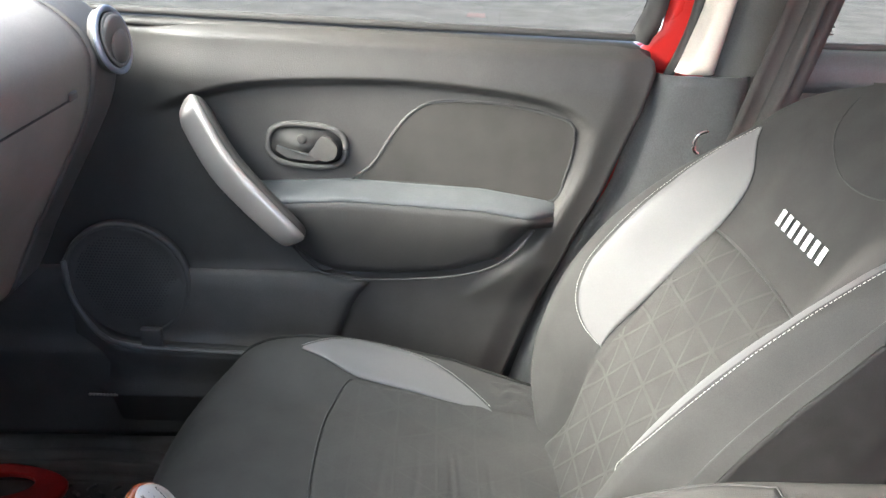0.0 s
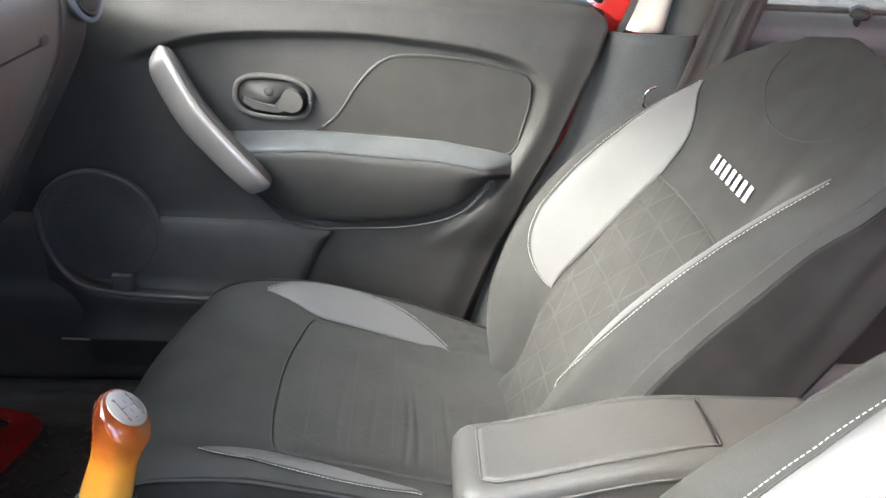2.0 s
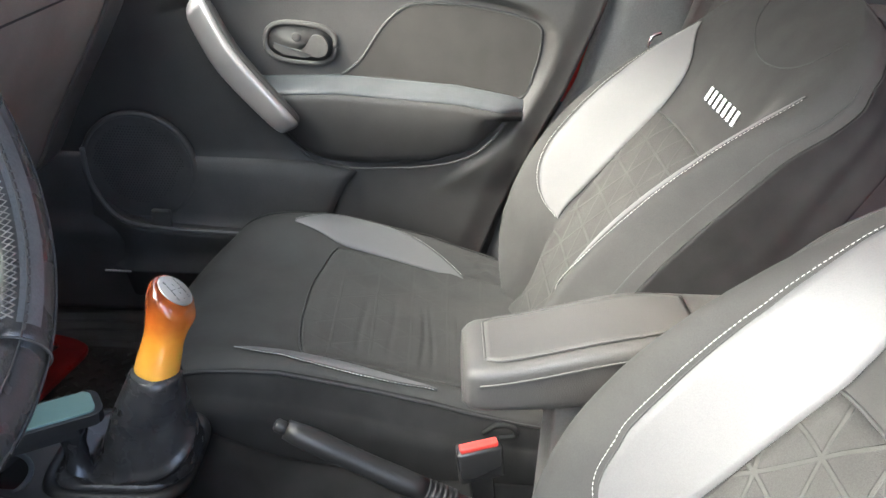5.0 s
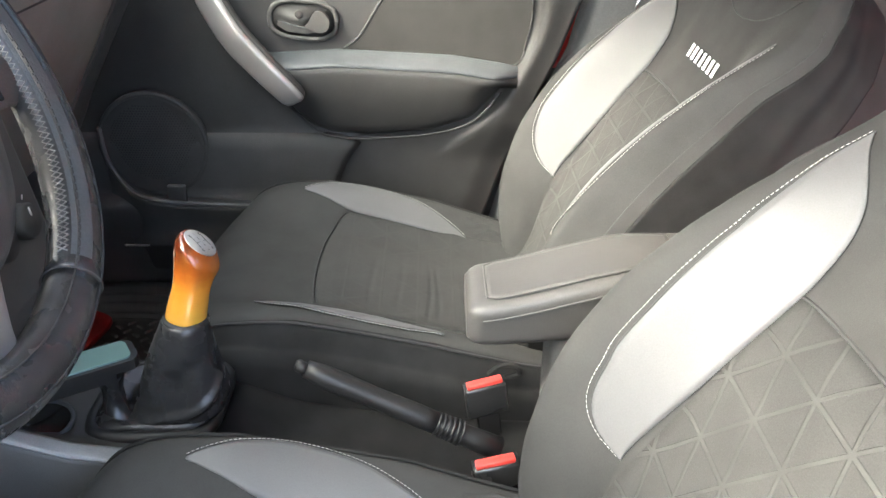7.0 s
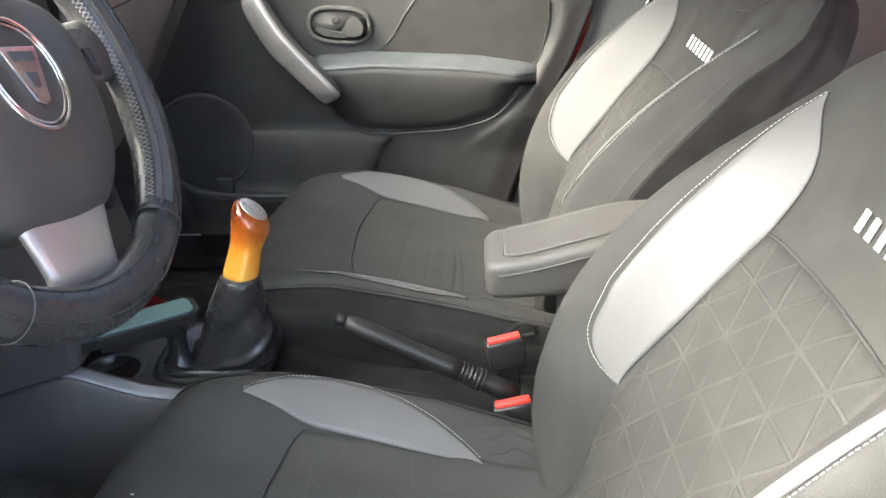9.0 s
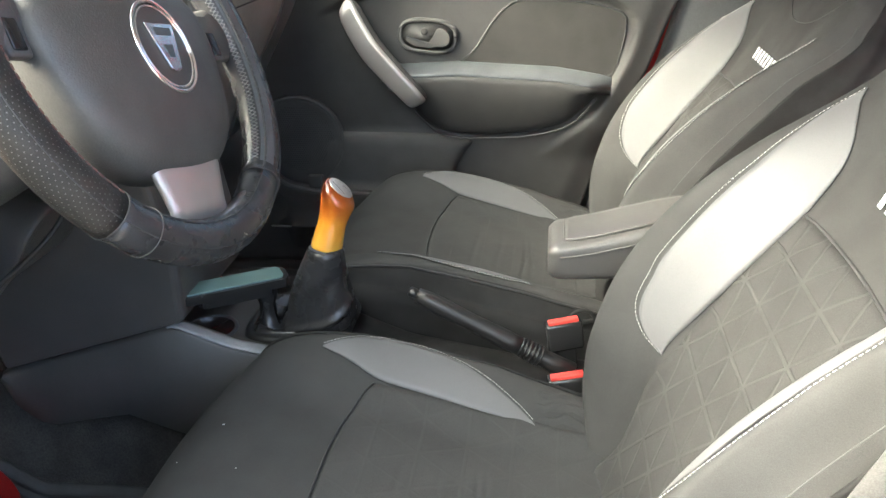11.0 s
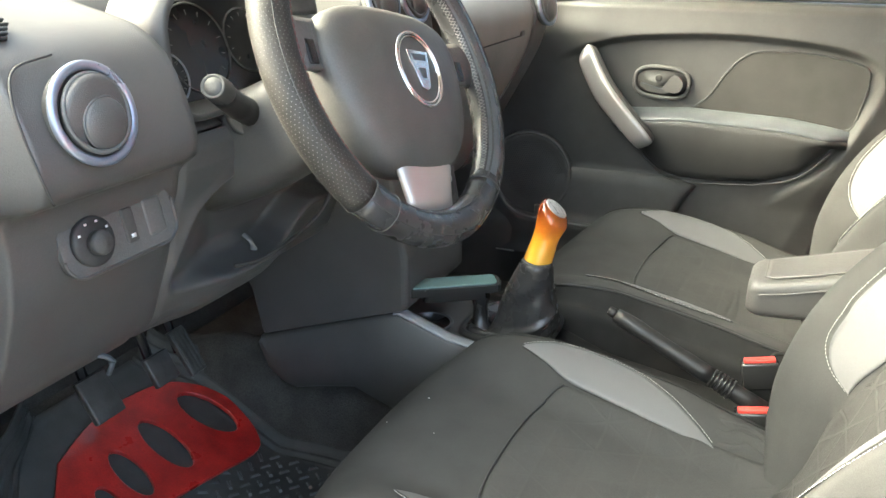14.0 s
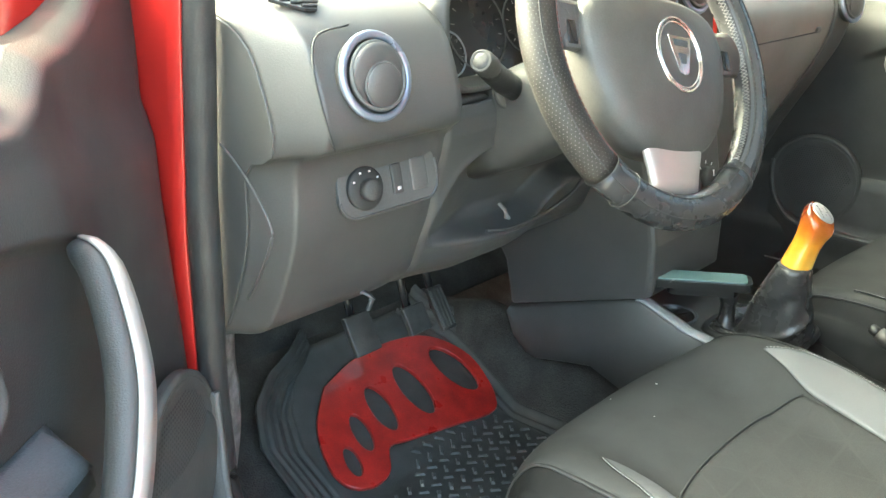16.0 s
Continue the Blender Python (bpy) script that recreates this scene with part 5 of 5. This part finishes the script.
slab("badge_field", [(-0.007, 0.0), (0.007, 0.0), (0.004, -0.012), (-0.004, -0.012)], wm @ pose(0.010, -0.010, 0.0293), 0.0006, SATIN, hub, "dark badge field", bevel=0)
# spokes
for sg in (-1, 1):
    rows = []
    for x, w, z in ((0.09, 0.032, -0.012), (0.12, 0.030, -0.012), (0.145, 0.028, -0.009), (0.178, 0.032, -0.004)):
        rows.append([wm @ Vector((sg * x, 0.02 + w * math.cos(a), z + 0.012 * math.sin(a))) for a in np.linspace(0, 2 * np.pi, 16, endpoint=False)])
    sp = sheet("side_spoke", rows, PLASTIC, wheel, "black side spoke", loop_v=True, caps=True)
    block("control_button", wm @ pose(sg * 0.140, 0.014, -0.003), (0.024, 0.052, 0.010), PLASTIC, sp, "black control panel", 0.003)
    block("switch", wm @ pose(sg * 0.141, 0.006, 0.002), (0.014, 0.026, 0.004), BLACK, sp, "black rocker switch", 0.0015)
rows = []
for y, w, z in ((-0.105, 0.055, 0.002), (-0.122, 0.052, 0.001), (-0.138, 0.047, -0.001), (-0.154, 0.043, -0.003), (-0.170, 0.042, -0.006)):
    rows.append([wm @ Vector((w * np.sign(math.cos(a)) * abs(math.cos(a)) ** 0.5, y, z + 0.009 * math.sin(a))) for a in np.linspace(0, 2 * np.pi, 24, endpoint=False)])
sheet("lower_spoke", rows, SILVER, wheel, "silver lower spoke plate", loop_v=True, caps=True)

# ---- centre stack and console ----
stack = thing("centre_stack", (-0.3, 0.02, 0.5), "dark grey centre stack between the footwells", "centre stack")
sm = Matrix(((1, 0, 0, 0), (0, 0, 1, -0.095), (0, 1, 0, 0), (0, 0, 0, 1)))
prof = [(-0.47, 0.60), (-0.455, 0.515), (-0.16, 0.612), (-0.158, 0.70), (-0.175, 0.80), (-0.20, 0.95), (-0.215, 1.09), (-0.30, 1.12), (-0.55, 1.12), (-0.6, 0.8)]
slab("body", prof, sm, 0.225, DASH, stack, "dark grey stack body", bevel=0.010)
block("radio", facing((-0.196, 0.015, 0.93), (1, 0, 0.15)), (0.17, 0.06, 0.012), BLACK, stack, "black radio front", 0.003)
for k in (-1, 0, 1):
    hm = facing((-0.171, 0.015 + 0.058 * k, 0.775), (1, 0, 0.15))
    knob_ = turned("heater_knob", hm, [(0.021, -0.004), (0.021, 0.012), (0.018, 0.016), (0.002, 0.016)], WELL, stack, "round black heater knob", sides=28)
    block("pointer", hm @ pose(0, 0.011, 0.0165), (0.002, 0.010, 0.0012), WHITEINK, knob_, "white pointer line", 0)
    for a_ in range(-120, 121, 40):
        q = radians(90 - a_)
        block("marking", hm @ pose(0.029 * math.cos(q), 0.029 * math.sin(q), 0.003, 0, 0, 90 - a_), (0.0055, 0.0018, 0.0008), WHITEINK, knob_, "white dial marking", 0)

cons = thing("centre_console", (-0.1, 0.02, 0.3), "grey plastic centre console round the gear lever", "centre console")
def con_top(x):
    return float(np.interp(x, [-0.47, -0.20, -0.10, 0.0, 0.12, 0.3, 0.55], [0.50, 0.553, 0.553, 0.545, 0.50, 0.47, 0.46]))
rows = []
for x in np.linspace(-0.46, 0.56, 60):
    t = con_top(x)
    wl = float(np.interp(x, [-0.46, -0.20, 0.0, 0.15, 0.56], [0.092, 0.090, 0.075, 0.07, 0.07]))
    lo = float(np.interp(x, [-0.46, -0.44, -0.40, -0.34, -0.27, 0.0, 0.56], [0.50, 0.45, 0.425, 0.44, 0.455, 0.36, 0.30]))
    lp = max(t, float(np.interp(x, [-0.46, -0.205, -0.18, -0.10, 0.0, 0.12, 0.3, 0.56], [0.506, 0.594, 0.598, 0.566, 0.547, 0.50, 0.46, 0.45])))
    rows.append([(x, y, z) for y, z in ((-wl + 0.004, lo - 0.004), (-wl - 0.003, lo), (-wl - 0.002, (lp + lo) / 2), (-wl, lp - 0.006), (-wl + 0.005, lp - 0.001), (-wl + 0.022, lp), (-wl + 0.028, (t + lp) / 2 - 0.003), (-0.02, t - 0.006), (0.06, t - 0.006), (wl + 0.002, t - 0.004), (wl + 0.02, t), (wl + 0.03, t - 0.004), (wl + 0.035, t - 0.02), (wl + 0.045, lo))])
sheet("shell", rows[:27], DASH, cons, "dark grey console shell", solid=0.004)
lipz = lambda x: float(np.interp(x, [-0.205, -0.18, -0.10, 0.0], [0.594, 0.598, 0.566, 0.547]))
# paler blue-grey strip: sky light on the console edge put into its colour
sheet("console_lip", [[(x, -0.0885 + 0.008 * float(smooth(-0.2, 0.0, x)) + 0.022 * t, lipz(x) + 0.003 - 0.002 * (2 * t - 1) ** 4) for t in np.linspace(0, 1, 6)] for x in np.linspace(-0.19, 0.0, 24)], PALE, cons, "pale console edge, sky sheen in its colour", solid=0.003)
sheet("tunnel_trim", rows[26:], SKIRT, cons, "black trim of the tunnel", solid=0.004)
cupm = pose(-0.165, -0.010, 0.548)
cup = turned("cup_holder", cupm, [(0.042, 0.006), (0.040, 0.008), (0.037, 0.004), (0.035, 0.0), (0.002, -0.001)], BLACK, cons, "black round cup holder")
ring("cup_rim", cupm @ pose(0, 0, 0.006), 0.040, 0.003, SATIN, cup)

gear = thing("gear_lever", (-0.02, 0.03, 0.55), "gear lever with amber knob and black leather gaiter", "gear lever")
GAITER = curve_points([(0.548, -0.031, 0.036, 0.070, 0.067, 0.45), (0.560, -0.031, 0.036, 0.068, 0.065, 0.45), (0.566, -0.027, 0.035, 0.063, 0.058, 0.5), (0.562, -0.010, 0.029, 0.057, 0.052, 0.6), (0.572, -0.001, 0.025, 0.053, 0.048, 0.65), (0.600, 0.003, 0.021, 0.047, 0.043, 0.72), (0.632, 0.007, 0.017, 0.0395, 0.037, 0.8), (0.660, 0.013, 0.013, 0.0325, 0.0315, 0.9), (0.676, 0.017, 0.011, 0.0285, 0.0285, 1.0), (0.686, 0.019, 0.011, 0.0262, 0.0262, 1.0), (0.688, 0.019, 0.011, 0.0225, 0.0225, 1.0)], 72)
def fold(q, z, q0, z0, q1, z1, wide, high):
    """A soft ridge of leather on a line from (q0, z0) to (q1, z1), in degrees round the lever and metres up it."""
    t = min(1.0, max(0.0, (z - z0) / (z1 - z0)))
    d = (math.degrees(q) - (q0 + (q1 - q0) * t) + 180) % 360 - 180
    over = max(0.0, min(z0, z1) - z, z - max(z0, z1))
    return high * math.exp(-(d / wide) ** 2 - (over / 0.008) ** 2)


dense = []
for z, cx, cy, a, b, p in GAITER:
    row = []
    for q in np.linspace(0, 2 * np.pi, 96, endpoint=False):
        c, s = math.cos(q), math.sin(q)
        f = 1 + fold(q, z, -100, 0.568, -8, 0.606, 15, 0.11) - fold(q, z, -130, 0.580, -62, 0.640, 24, 0.07) + fold(q, z, -104, 0.640, -128, 0.664, 20, 0.06)
        f += fold(q, z, 60, 0.57, 140, 0.64, 22, 0.08)
        row.append((cx + a * f * np.sign(c) * abs(c) ** p, cy + b * f * np.sign(s) * abs(s) ** p, z))
    dense.append(row)
sheet("gaiter", dense, LEATHER, gear, "black leather gaiter with folds", loop_v=True, caps=True)
tube("gaiter_frame", [(-0.031 + 0.073 * np.sign(math.cos(q)) * abs(math.cos(q)) ** 0.45, 0.036 + 0.070 * np.sign(math.sin(q)) * abs(math.sin(q)) ** 0.45, 0.553) for q in np.linspace(0, 2 * np.pi, 72)], 0.008, SATINBLACK, gear, "satin black gaiter frame", sides=8)
lean = Vector((0.045 - 0.02, 0.033 - 0.011, 0.782 - 0.684)).normalized()
km = facing((0.019, 0.011, 0.682), tuple(lean))
KN = curve_points([(0.021, 0.0), (0.0225, 0.003), (0.0222, 0.016), (0.0212, 0.030), (0.0206, 0.043), (0.0226, 0.058), (0.0262, 0.072), (0.0278, 0.081), (0.0255, 0.089), (0.0212, 0.0935)], 28)
k3 = km.to_3x3()
def bent(hh):
    n_ = (lean + math.tan(radians(30 * float(smooth(0.038, 0.0935, hh)))) * Vector((0.96, -0.28, 0))).normalized()
    return lean.rotation_difference(n_).to_matrix()
knob_rows = []
for rr, hh in KN:
    b3 = bent(hh)
    c = km @ Vector((0, 0, hh))
    knob_rows.append([c + b3 @ (k3 @ Vector((rr * math.cos(q), rr * math.sin(q), 0))) for q in np.linspace(0, 2 * np.pi, 40, endpoint=False)])
knob = sheet("knob", knob_rows, AMBER, gear, "glossy amber resin knob", loop_v=True, caps=True)
capm = Matrix.Translation(km @ Vector((0, 0, 0.0925))) @ (bent(0.0935) @ k3).to_4x4() @ pose(0, 0, 0, 0, 0, 120)
turned("knob_cap", capm, [(0.0190, -0.003), (0.0190, 0.0014), (0.0178, 0.0026), (0.01, 0.0036), (0.001, 0.0040)], CAPSILVER, knob, "brushed silver cap with shift pattern")
ring("cap_ring", capm @ pose(0, 0, 0.0015), 0.0188, 0.0010, CAPSILVER, knob, "bright cap ring")
turned("collar", km @ pose(0, 0, -0.004), [(0.024, 0), (0.025, 0.003), (0.023, 0.006)], SEAM, gear)
for a, b in (((-0.009, 0.007), (-0.009, -0.007)), ((0, 0.007), (0, -0.007)), ((0.009, 0.007), (0.009, -0.007)), ((-0.009, 0), (0.009, 0))):
    tube("shift_line", [tuple(capm @ Vector((*p, 0.0036))) for p in (a, b)], 0.0004, SEAM, knob, sides=6)
for ch, x, y in (("1", -0.009, 0.0105), ("3", 0, 0.0105), ("5", 0.009, 0.0105), ("2", -0.009, -0.0105), ("4", 0, -0.0105), ("R", 0.009, -0.0105)):
    cu = bpy.data.curves.new("numeral", "FONT")
    cu.body, cu.size, cu.extrude, cu.align_x, cu.align_y = ch, 0.0055, 0.0002, "CENTER", "CENTER"
    tmp = bpy.data.objects.new("tmp", cu)
    me = bpy.data.meshes.new_from_object(tmp)
    bpy.data.objects.remove(tmp)
    me.transform(capm @ pose(x, y, 0.0032))
    me.materials.append(SEAM)
    attach(new("numeral", me), knob)

mount = thing("phone_holder", (-0.13, -0.02, 0.555), "small dark holder with a glossy teal top on a post", "phone holder")
mm = pose(-0.120, -0.028, 0.640, 0, 0, 32)
slab("tray", rounded(0.175, 0.048, 0.014), mm @ pose(0, 0, -0.011), 0.013, BLACK, mount, "black rounded tray", bevel=0.005)
# the teal is lightened and greyed for the sky mirrored in the top
slab("cover", rounded(0.160, 0.038, 0.009), mm @ pose(0, 0, 0.002), 0.0025, TEAL, mount, "glossy teal cover, sky reflection in its colour", bevel=0.001)
slab("tray_body", rounded(0.11, 0.036, 0.014), mm @ pose(0.012, 0, -0.024), 0.014, BLACK, mount, "tapered black underside", bevel=0.004)
turned("post", pose(-0.074, 0.002, 0.552), [(0.022, 0), (0.022, 0.010), (0.014, 0.014), (0.012, 0.045), (0.016, 0.06), (0.016, 0.07)], BLACK, mount, "short black post", sides=24)

# ---- handbrake, buckles, armrest ----
hb = thing("handbrake", (0.33, 0.0, 0.47), "black handbrake lever with a ribbed gaiter", "handbrake")
a, b = np.array((0.150, 0.009, 0.618)), np.array((0.300, 0.0, 0.546))
tube("grip", [a + (b - a) * t for t in np.linspace(0, 1, 12)], [0.0105, 0.0125, 0.0135, 0.0135, 0.013, 0.0127, 0.0127, 0.013, 0.0134, 0.0138, 0.0138, 0.0134], SATINBLACK, hb, "black plastic grip", sides=20)
tube("button", [a + (a - b) * 0.08 * t for t in (0, 0.3, 0.8, 1.0)], [0.007, 0.0075, 0.0075, 0.005], SATINBLACK, hb, "release button", sides=16)
axis = (b - a) / np.linalg.norm(b - a)
tube("sleeve", [b + axis * d for d in (-0.004, 0.02, 0.05, 0.085)], [0.0120, 0.0120, 0.0135, 0.0150], SATINBLACK, hb, "smooth black sleeve", sides=20)
for k in range(6):
    c = b + axis * (0.002 + 0.0062 * k)
    tube("rib", [c + axis * d for d in (-0.0022, -0.0012, 0.0012, 0.0022)], [0.0125, 0.0145 + 0.0003 * k, 0.0145 + 0.0003 * k, 0.0125], SATINBLACK, hb, "black rubber rib", sides=24)


def buckle(p, rz):
    o = thing("belt_buckle", (p[0], p[1], p[2] - 0.15), "black seat belt buckle with a red button", "seat belt buckle", "belt buckles")
    m = pose(*p, 0, -8, rz)
    block("stem", m @ pose(0.0, 0, -0.085), (0.030, 0.012, 0.13), BLACK, o, "", 0.003)
    block("housing", m @ pose(0, 0, -0.022), (0.056, 0.024, 0.048), BLACK, o, "black housing", 0.005)
    block("button", m @ pose(0, -0.003, 0.003), (0.046, 0.012, 0.008), REDKEY, o, "red release button", 0.002)
    return o


buckle((0.362, 0.074, 0.548), 12)
buckle((0.368, -0.053, 0.533), 8)

ar = thing("centre_storage_box", (0.47, 0.05, 0.46), "grey plastic storage box with padded lid between the seats", "storage box")
rows = []
for k, x in enumerate(np.linspace(0.335, 0.68, 50)):
    e = float(1 - (1 - min(1, (x - 0.333) / 0.022)) ** 2) ** 0.5
    zt = 0.703 + 0.046 * float(smooth(0.32, 0.56, x)) + 0.004 * e
    zb = 0.652 + 0.02 * float(smooth(0.36, 0.6, x))
    zc, hh, ww = (zt + zb) / 2, (zt - zb) / 2 * (0.55 + 0.45 * e), 0.056 * (0.72 + 0.28 * e)
    rows.append([(x, 0.053 + ww * np.sign(math.cos(q)) * abs(math.cos(q)) ** 0.38, zc + hh * np.sign(math.sin(q)) * abs(math.sin(q)) ** 0.38) for q in np.linspace(0, 2 * np.pi, 48, endpoint=False)])
box = sheet("box", rows, BOXGREY, ar, "dark grey armrest body", loop_v=True, caps=True)
ztop = lambda x: 0.707 + 0.046 * float(smooth(0.32, 0.56, x))
def lid_half(x):
    return 0.0425 - 0.0075 * float(smooth(0.50, 0.57, x)) - 0.006 * float(smooth(0.372, 0.357, x))


lid = [[(x, 0.053 + (lid_half(x) - 0.001) * t, ztop(x) - 0.0002 + 0.0012 * (1 - t * t)) for t in np.linspace(-1, 1, 16)] for x in np.linspace(0.358, 0.570, 40)]
sheet("lid_pad", lid, BOXGREY, ar, "grey lid pad", solid=0.001)
side_ = np.linspace(0.358, 0.570, 40)
loop_ = [(x, 0.053 - lid_half(x)) for x in side_] + [(0.571, 0.053 + 0.034 * t) for t in np.linspace(-1, 1, 12)] + [(x, 0.053 + lid_half(x)) for x in side_[::-1]] + [(0.357, 0.053 + 0.035 * t) for t in np.linspace(1, -1, 12)]
tube("lid_bead", [(x, y, ztop(x) + 0.0004) for x, y in loop_ + loop_[:1]], 0.0013, BOXGREY, ar, "raised bead round the lid", sides=8)
tube("box_lip", [(x, 0.053 - 0.0565, 0.688 + 0.046 * float(smooth(0.32, 0.56, x))) for x in np.linspace(0.352, 0.66, 40)], 0.0013, BOXGREY, ar, "raised lip along the box", sides=8)
block("stand", pose(0.50, 0.053, 0.56), (0.13, 0.075, 0.22), PLASTIC, ar, "black armrest stand", 0.008)

# ---- pedals and mats ----
def pedal(p, size, tilt, label, ribs):
    o = thing("pedal", p, label, "pedal", "pedals")
    m = facing(p, (1, 0, tilt))
    block("pad", m, (size[0], size[1], 0.012), STEEL, o, "worn metal pedal pad", 0.003)
    for k in range(ribs):
        block("rib", m @ pose((k - (ribs - 1) / 2) * size[0] / ribs, 0, 0.007), (size[0] / ribs * 0.4, size[1] * 0.85, 0.004), RUBBER, o, "", 0.001)
    tube("arm", [(p[0] - 0.018, p[1], p[2] - 0.005), (p[0] - 0.05, p[1] + 0.005, p[2] + 0.08), (p[0] - 0.13, p[1] + 0.01, p[2] + 0.25)], 0.008, BLACK, o, sides=8)
    return o


pedal((-0.49, -0.425, 0.560), (0.052, 0.068), 0.55, "worn grey clutch pedal", 0)
pedal((-0.49, -0.304, 0.545), (0.048, 0.050), 0.55, "worn grey brake pedal", 0)
pedal((-0.53, -0.205, 0.520), (0.034, 0.085), 0.6, "black ribbed accelerator pedal", 4)


def mat_thing(y0, px, tilt):
    """A floor mat; px: the rear edge of its plate, tilt: the slope under the plate."""
    o = thing("floor_mat", (-0.45, y0, FLOOR), "black rubber floor mat with a red foot-shaped plate", "floor mat", "floor mats")
    rows = []
    fz = lambda x: float(floor_z(x, y0))
    for x in np.linspace(-0.71, 0.02, 70):
        r = []
        for v in np.linspace(-1, 1, 180):
            w = 0.275 - 0.06 * float(smooth(-0.6, -0.74, x)) if v > 0 else float(np.interp(x, [-0.71, -0.69, -0.665, -0.62, -0.55], [0.07, 0.11, 0.175, 0.235, 0.272]))
            e = float(smooth(0.76, 0.90, abs(v)))
            ex = float(smooth(-0.68, -0.74, x))
            r.append((x, y0 + w * v - 0.01, fz(x) + 0.010 + 0.022 * e + 0.018 * float(smooth(0.88, 1.0, abs(v))) + 0.02 * ex + 0.0035 * math.sin(abs(v) * 100 + 0.8 * math.sin(x * 25)) * float(smooth(0.70, 0.73, abs(v))) * float(smooth(0.99, 0.93, abs(v)))))
        rows.append(r)
    sheet("tray", rows, RUBBER, o, "black rubber tray with ribbed raised edges", solid=0.004, side=1)
    verts, faces = [], []
    for i in range(32):
        for j in range(16):
            x, y = -0.56 + i * 0.0205, y0 - 0.190 + j * 0.029 + (i % 2) * 0.0145
            if x < px - 0.030 + 0.055 * float(smooth(-0.055, -0.085, y - y0)) or j > 12:
                continue
            a = radians(52 if i % 2 else -38)
            t, u = Vector((math.cos(a), math.sin(a), 0)), Vector((-math.sin(a), math.cos(a), 0))
            k = len(verts)
            z = fz(x) + 0.0105
            c = Vector((x, y, z))
            for q, h in ((1.0, 0), (0.6, 0.0038)):
                for s1, s2 in ((-1, -1), (1, -1), (1, 1), (-1, 1)):
                    d = t * (0.0095 * s1 * (q if h else 1)) + u * (0.0032 * s2 * q)
                    verts.append((c.x + d.x, c.y + d.y, fz(c.x + d.x) + 0.0105 + h))
            faces += [(k + 4, k + 5, k + 6, k + 7)] + [(k + n, k + (n + 1) % 4, k + 4 + (n + 1) % 4, k + 4 + n) for n in range(4)]
    tagged(raw("tread", verts, faces, TREAD, o, smooth=False), "raised worn tread bars", kind="stuff")
    ca = math.cos(radians(tilt))
    # local frame of the sloping toe board: u towards the rear, v across
    pm = Matrix(((ca, 0, math.sin(radians(tilt)), px), (0, 1, 0, y0), (-math.sin(radians(tilt)), 0, ca, fz(px) + 0.0145), (0, 0, 0, 1)))
    out = curve_points([(-0.218, -0.104), (-0.152, -0.164), (-0.075, -0.192), (-0.028, -0.184), (-0.008, -0.150), (-0.015, -0.106), (-0.056, -0.072), (-0.050, -0.03), (-0.032, 0.07), (-0.017, 0.157), (-0.040, 0.188), (-0.090, 0.207), (-0.145, 0.213), (-0.20, 0.190), (-0.237, 0.145), (-0.252, 0.06), (-0.245, -0.02), (-0.218, -0.104)], 100)[:-1]
    holes = [ellipse(-0.135, 0.158, 0.062, 0.030, 8), ellipse(-0.135, 0.050, 0.062, 0.026, -4), ellipse(-0.130, -0.035, 0.052, 0.021, -8), ellipse(-0.105, -0.100, 0.040, 0.016, -12), ellipse(-0.065, -0.150, 0.030, 0.013, -14)]
    slab("foot_plate", [(float(x), float(y)) for x, y in out], pm, 0.010, MATRED, o, "red foot-shaped plate with five oval holes", bevel=0.0035, holes=holes)
    return o


mat_thing(-0.315, -0.43, math.degrees(math.atan(0.5)))
mat_thing(0.43, -0.31, 0.0)

# ---- small things ----
belt_2 = thing("seat_belt", (0.50, -0.63, 0.42), "grey seat belt webbing hanging beside the driver seat", "seat belt")
bp = curve_points([(0.63, -0.69, 1.34), (0.60, -0.68, 1.15), (0.548, -0.66, 0.92), (0.512, -0.635, 0.75), (0.50, -0.62, 0.45)], 30)
sheet("webbing", [[p + np.array((0.024 * t, 0.006 * abs(t), 0)) for t in (-1, -0.5, 0, 0.5, 1)] for p in bp], BELT, belt_2, solid=0.0015)
for x, dy, s_ in ((-0.015, 0.060, 0.0022), (-0.050, 0.0, 0.0012), (0.03, -0.02, 0.0010)):
    c = cush_at(x, float(np.interp(x, CUSH[14:, 0], CUSH[14:, 1])), dy / 0.25)
    bm = bmesh.new()
    bmesh.ops.create_icosphere(bm, subdivisions=1, radius=1, matrix=Matrix.Translation((c[0] - 0.028, c[1] - 0.678, c[2] + 0.0004)) @ Matrix.Diagonal((s_, s_ * 0.6, 0.0006, 1)))
    tagged(part("lint_fleck", bm, THREAD), "tiny white fleck of lint on the seat cloth", "lint", "lint flecks")
for k, w_ in enumerate((0.030, 0.022, 0.026)):
    block("glass_marking", pose(0.841, 0.7605 - 0.0022 * k, 1.049 + 0.006 * k, -14, 0, 0), (w_, 0.0006, 0.0022), SOFT, rear_door, "small grey marking bar on the glass", 0)
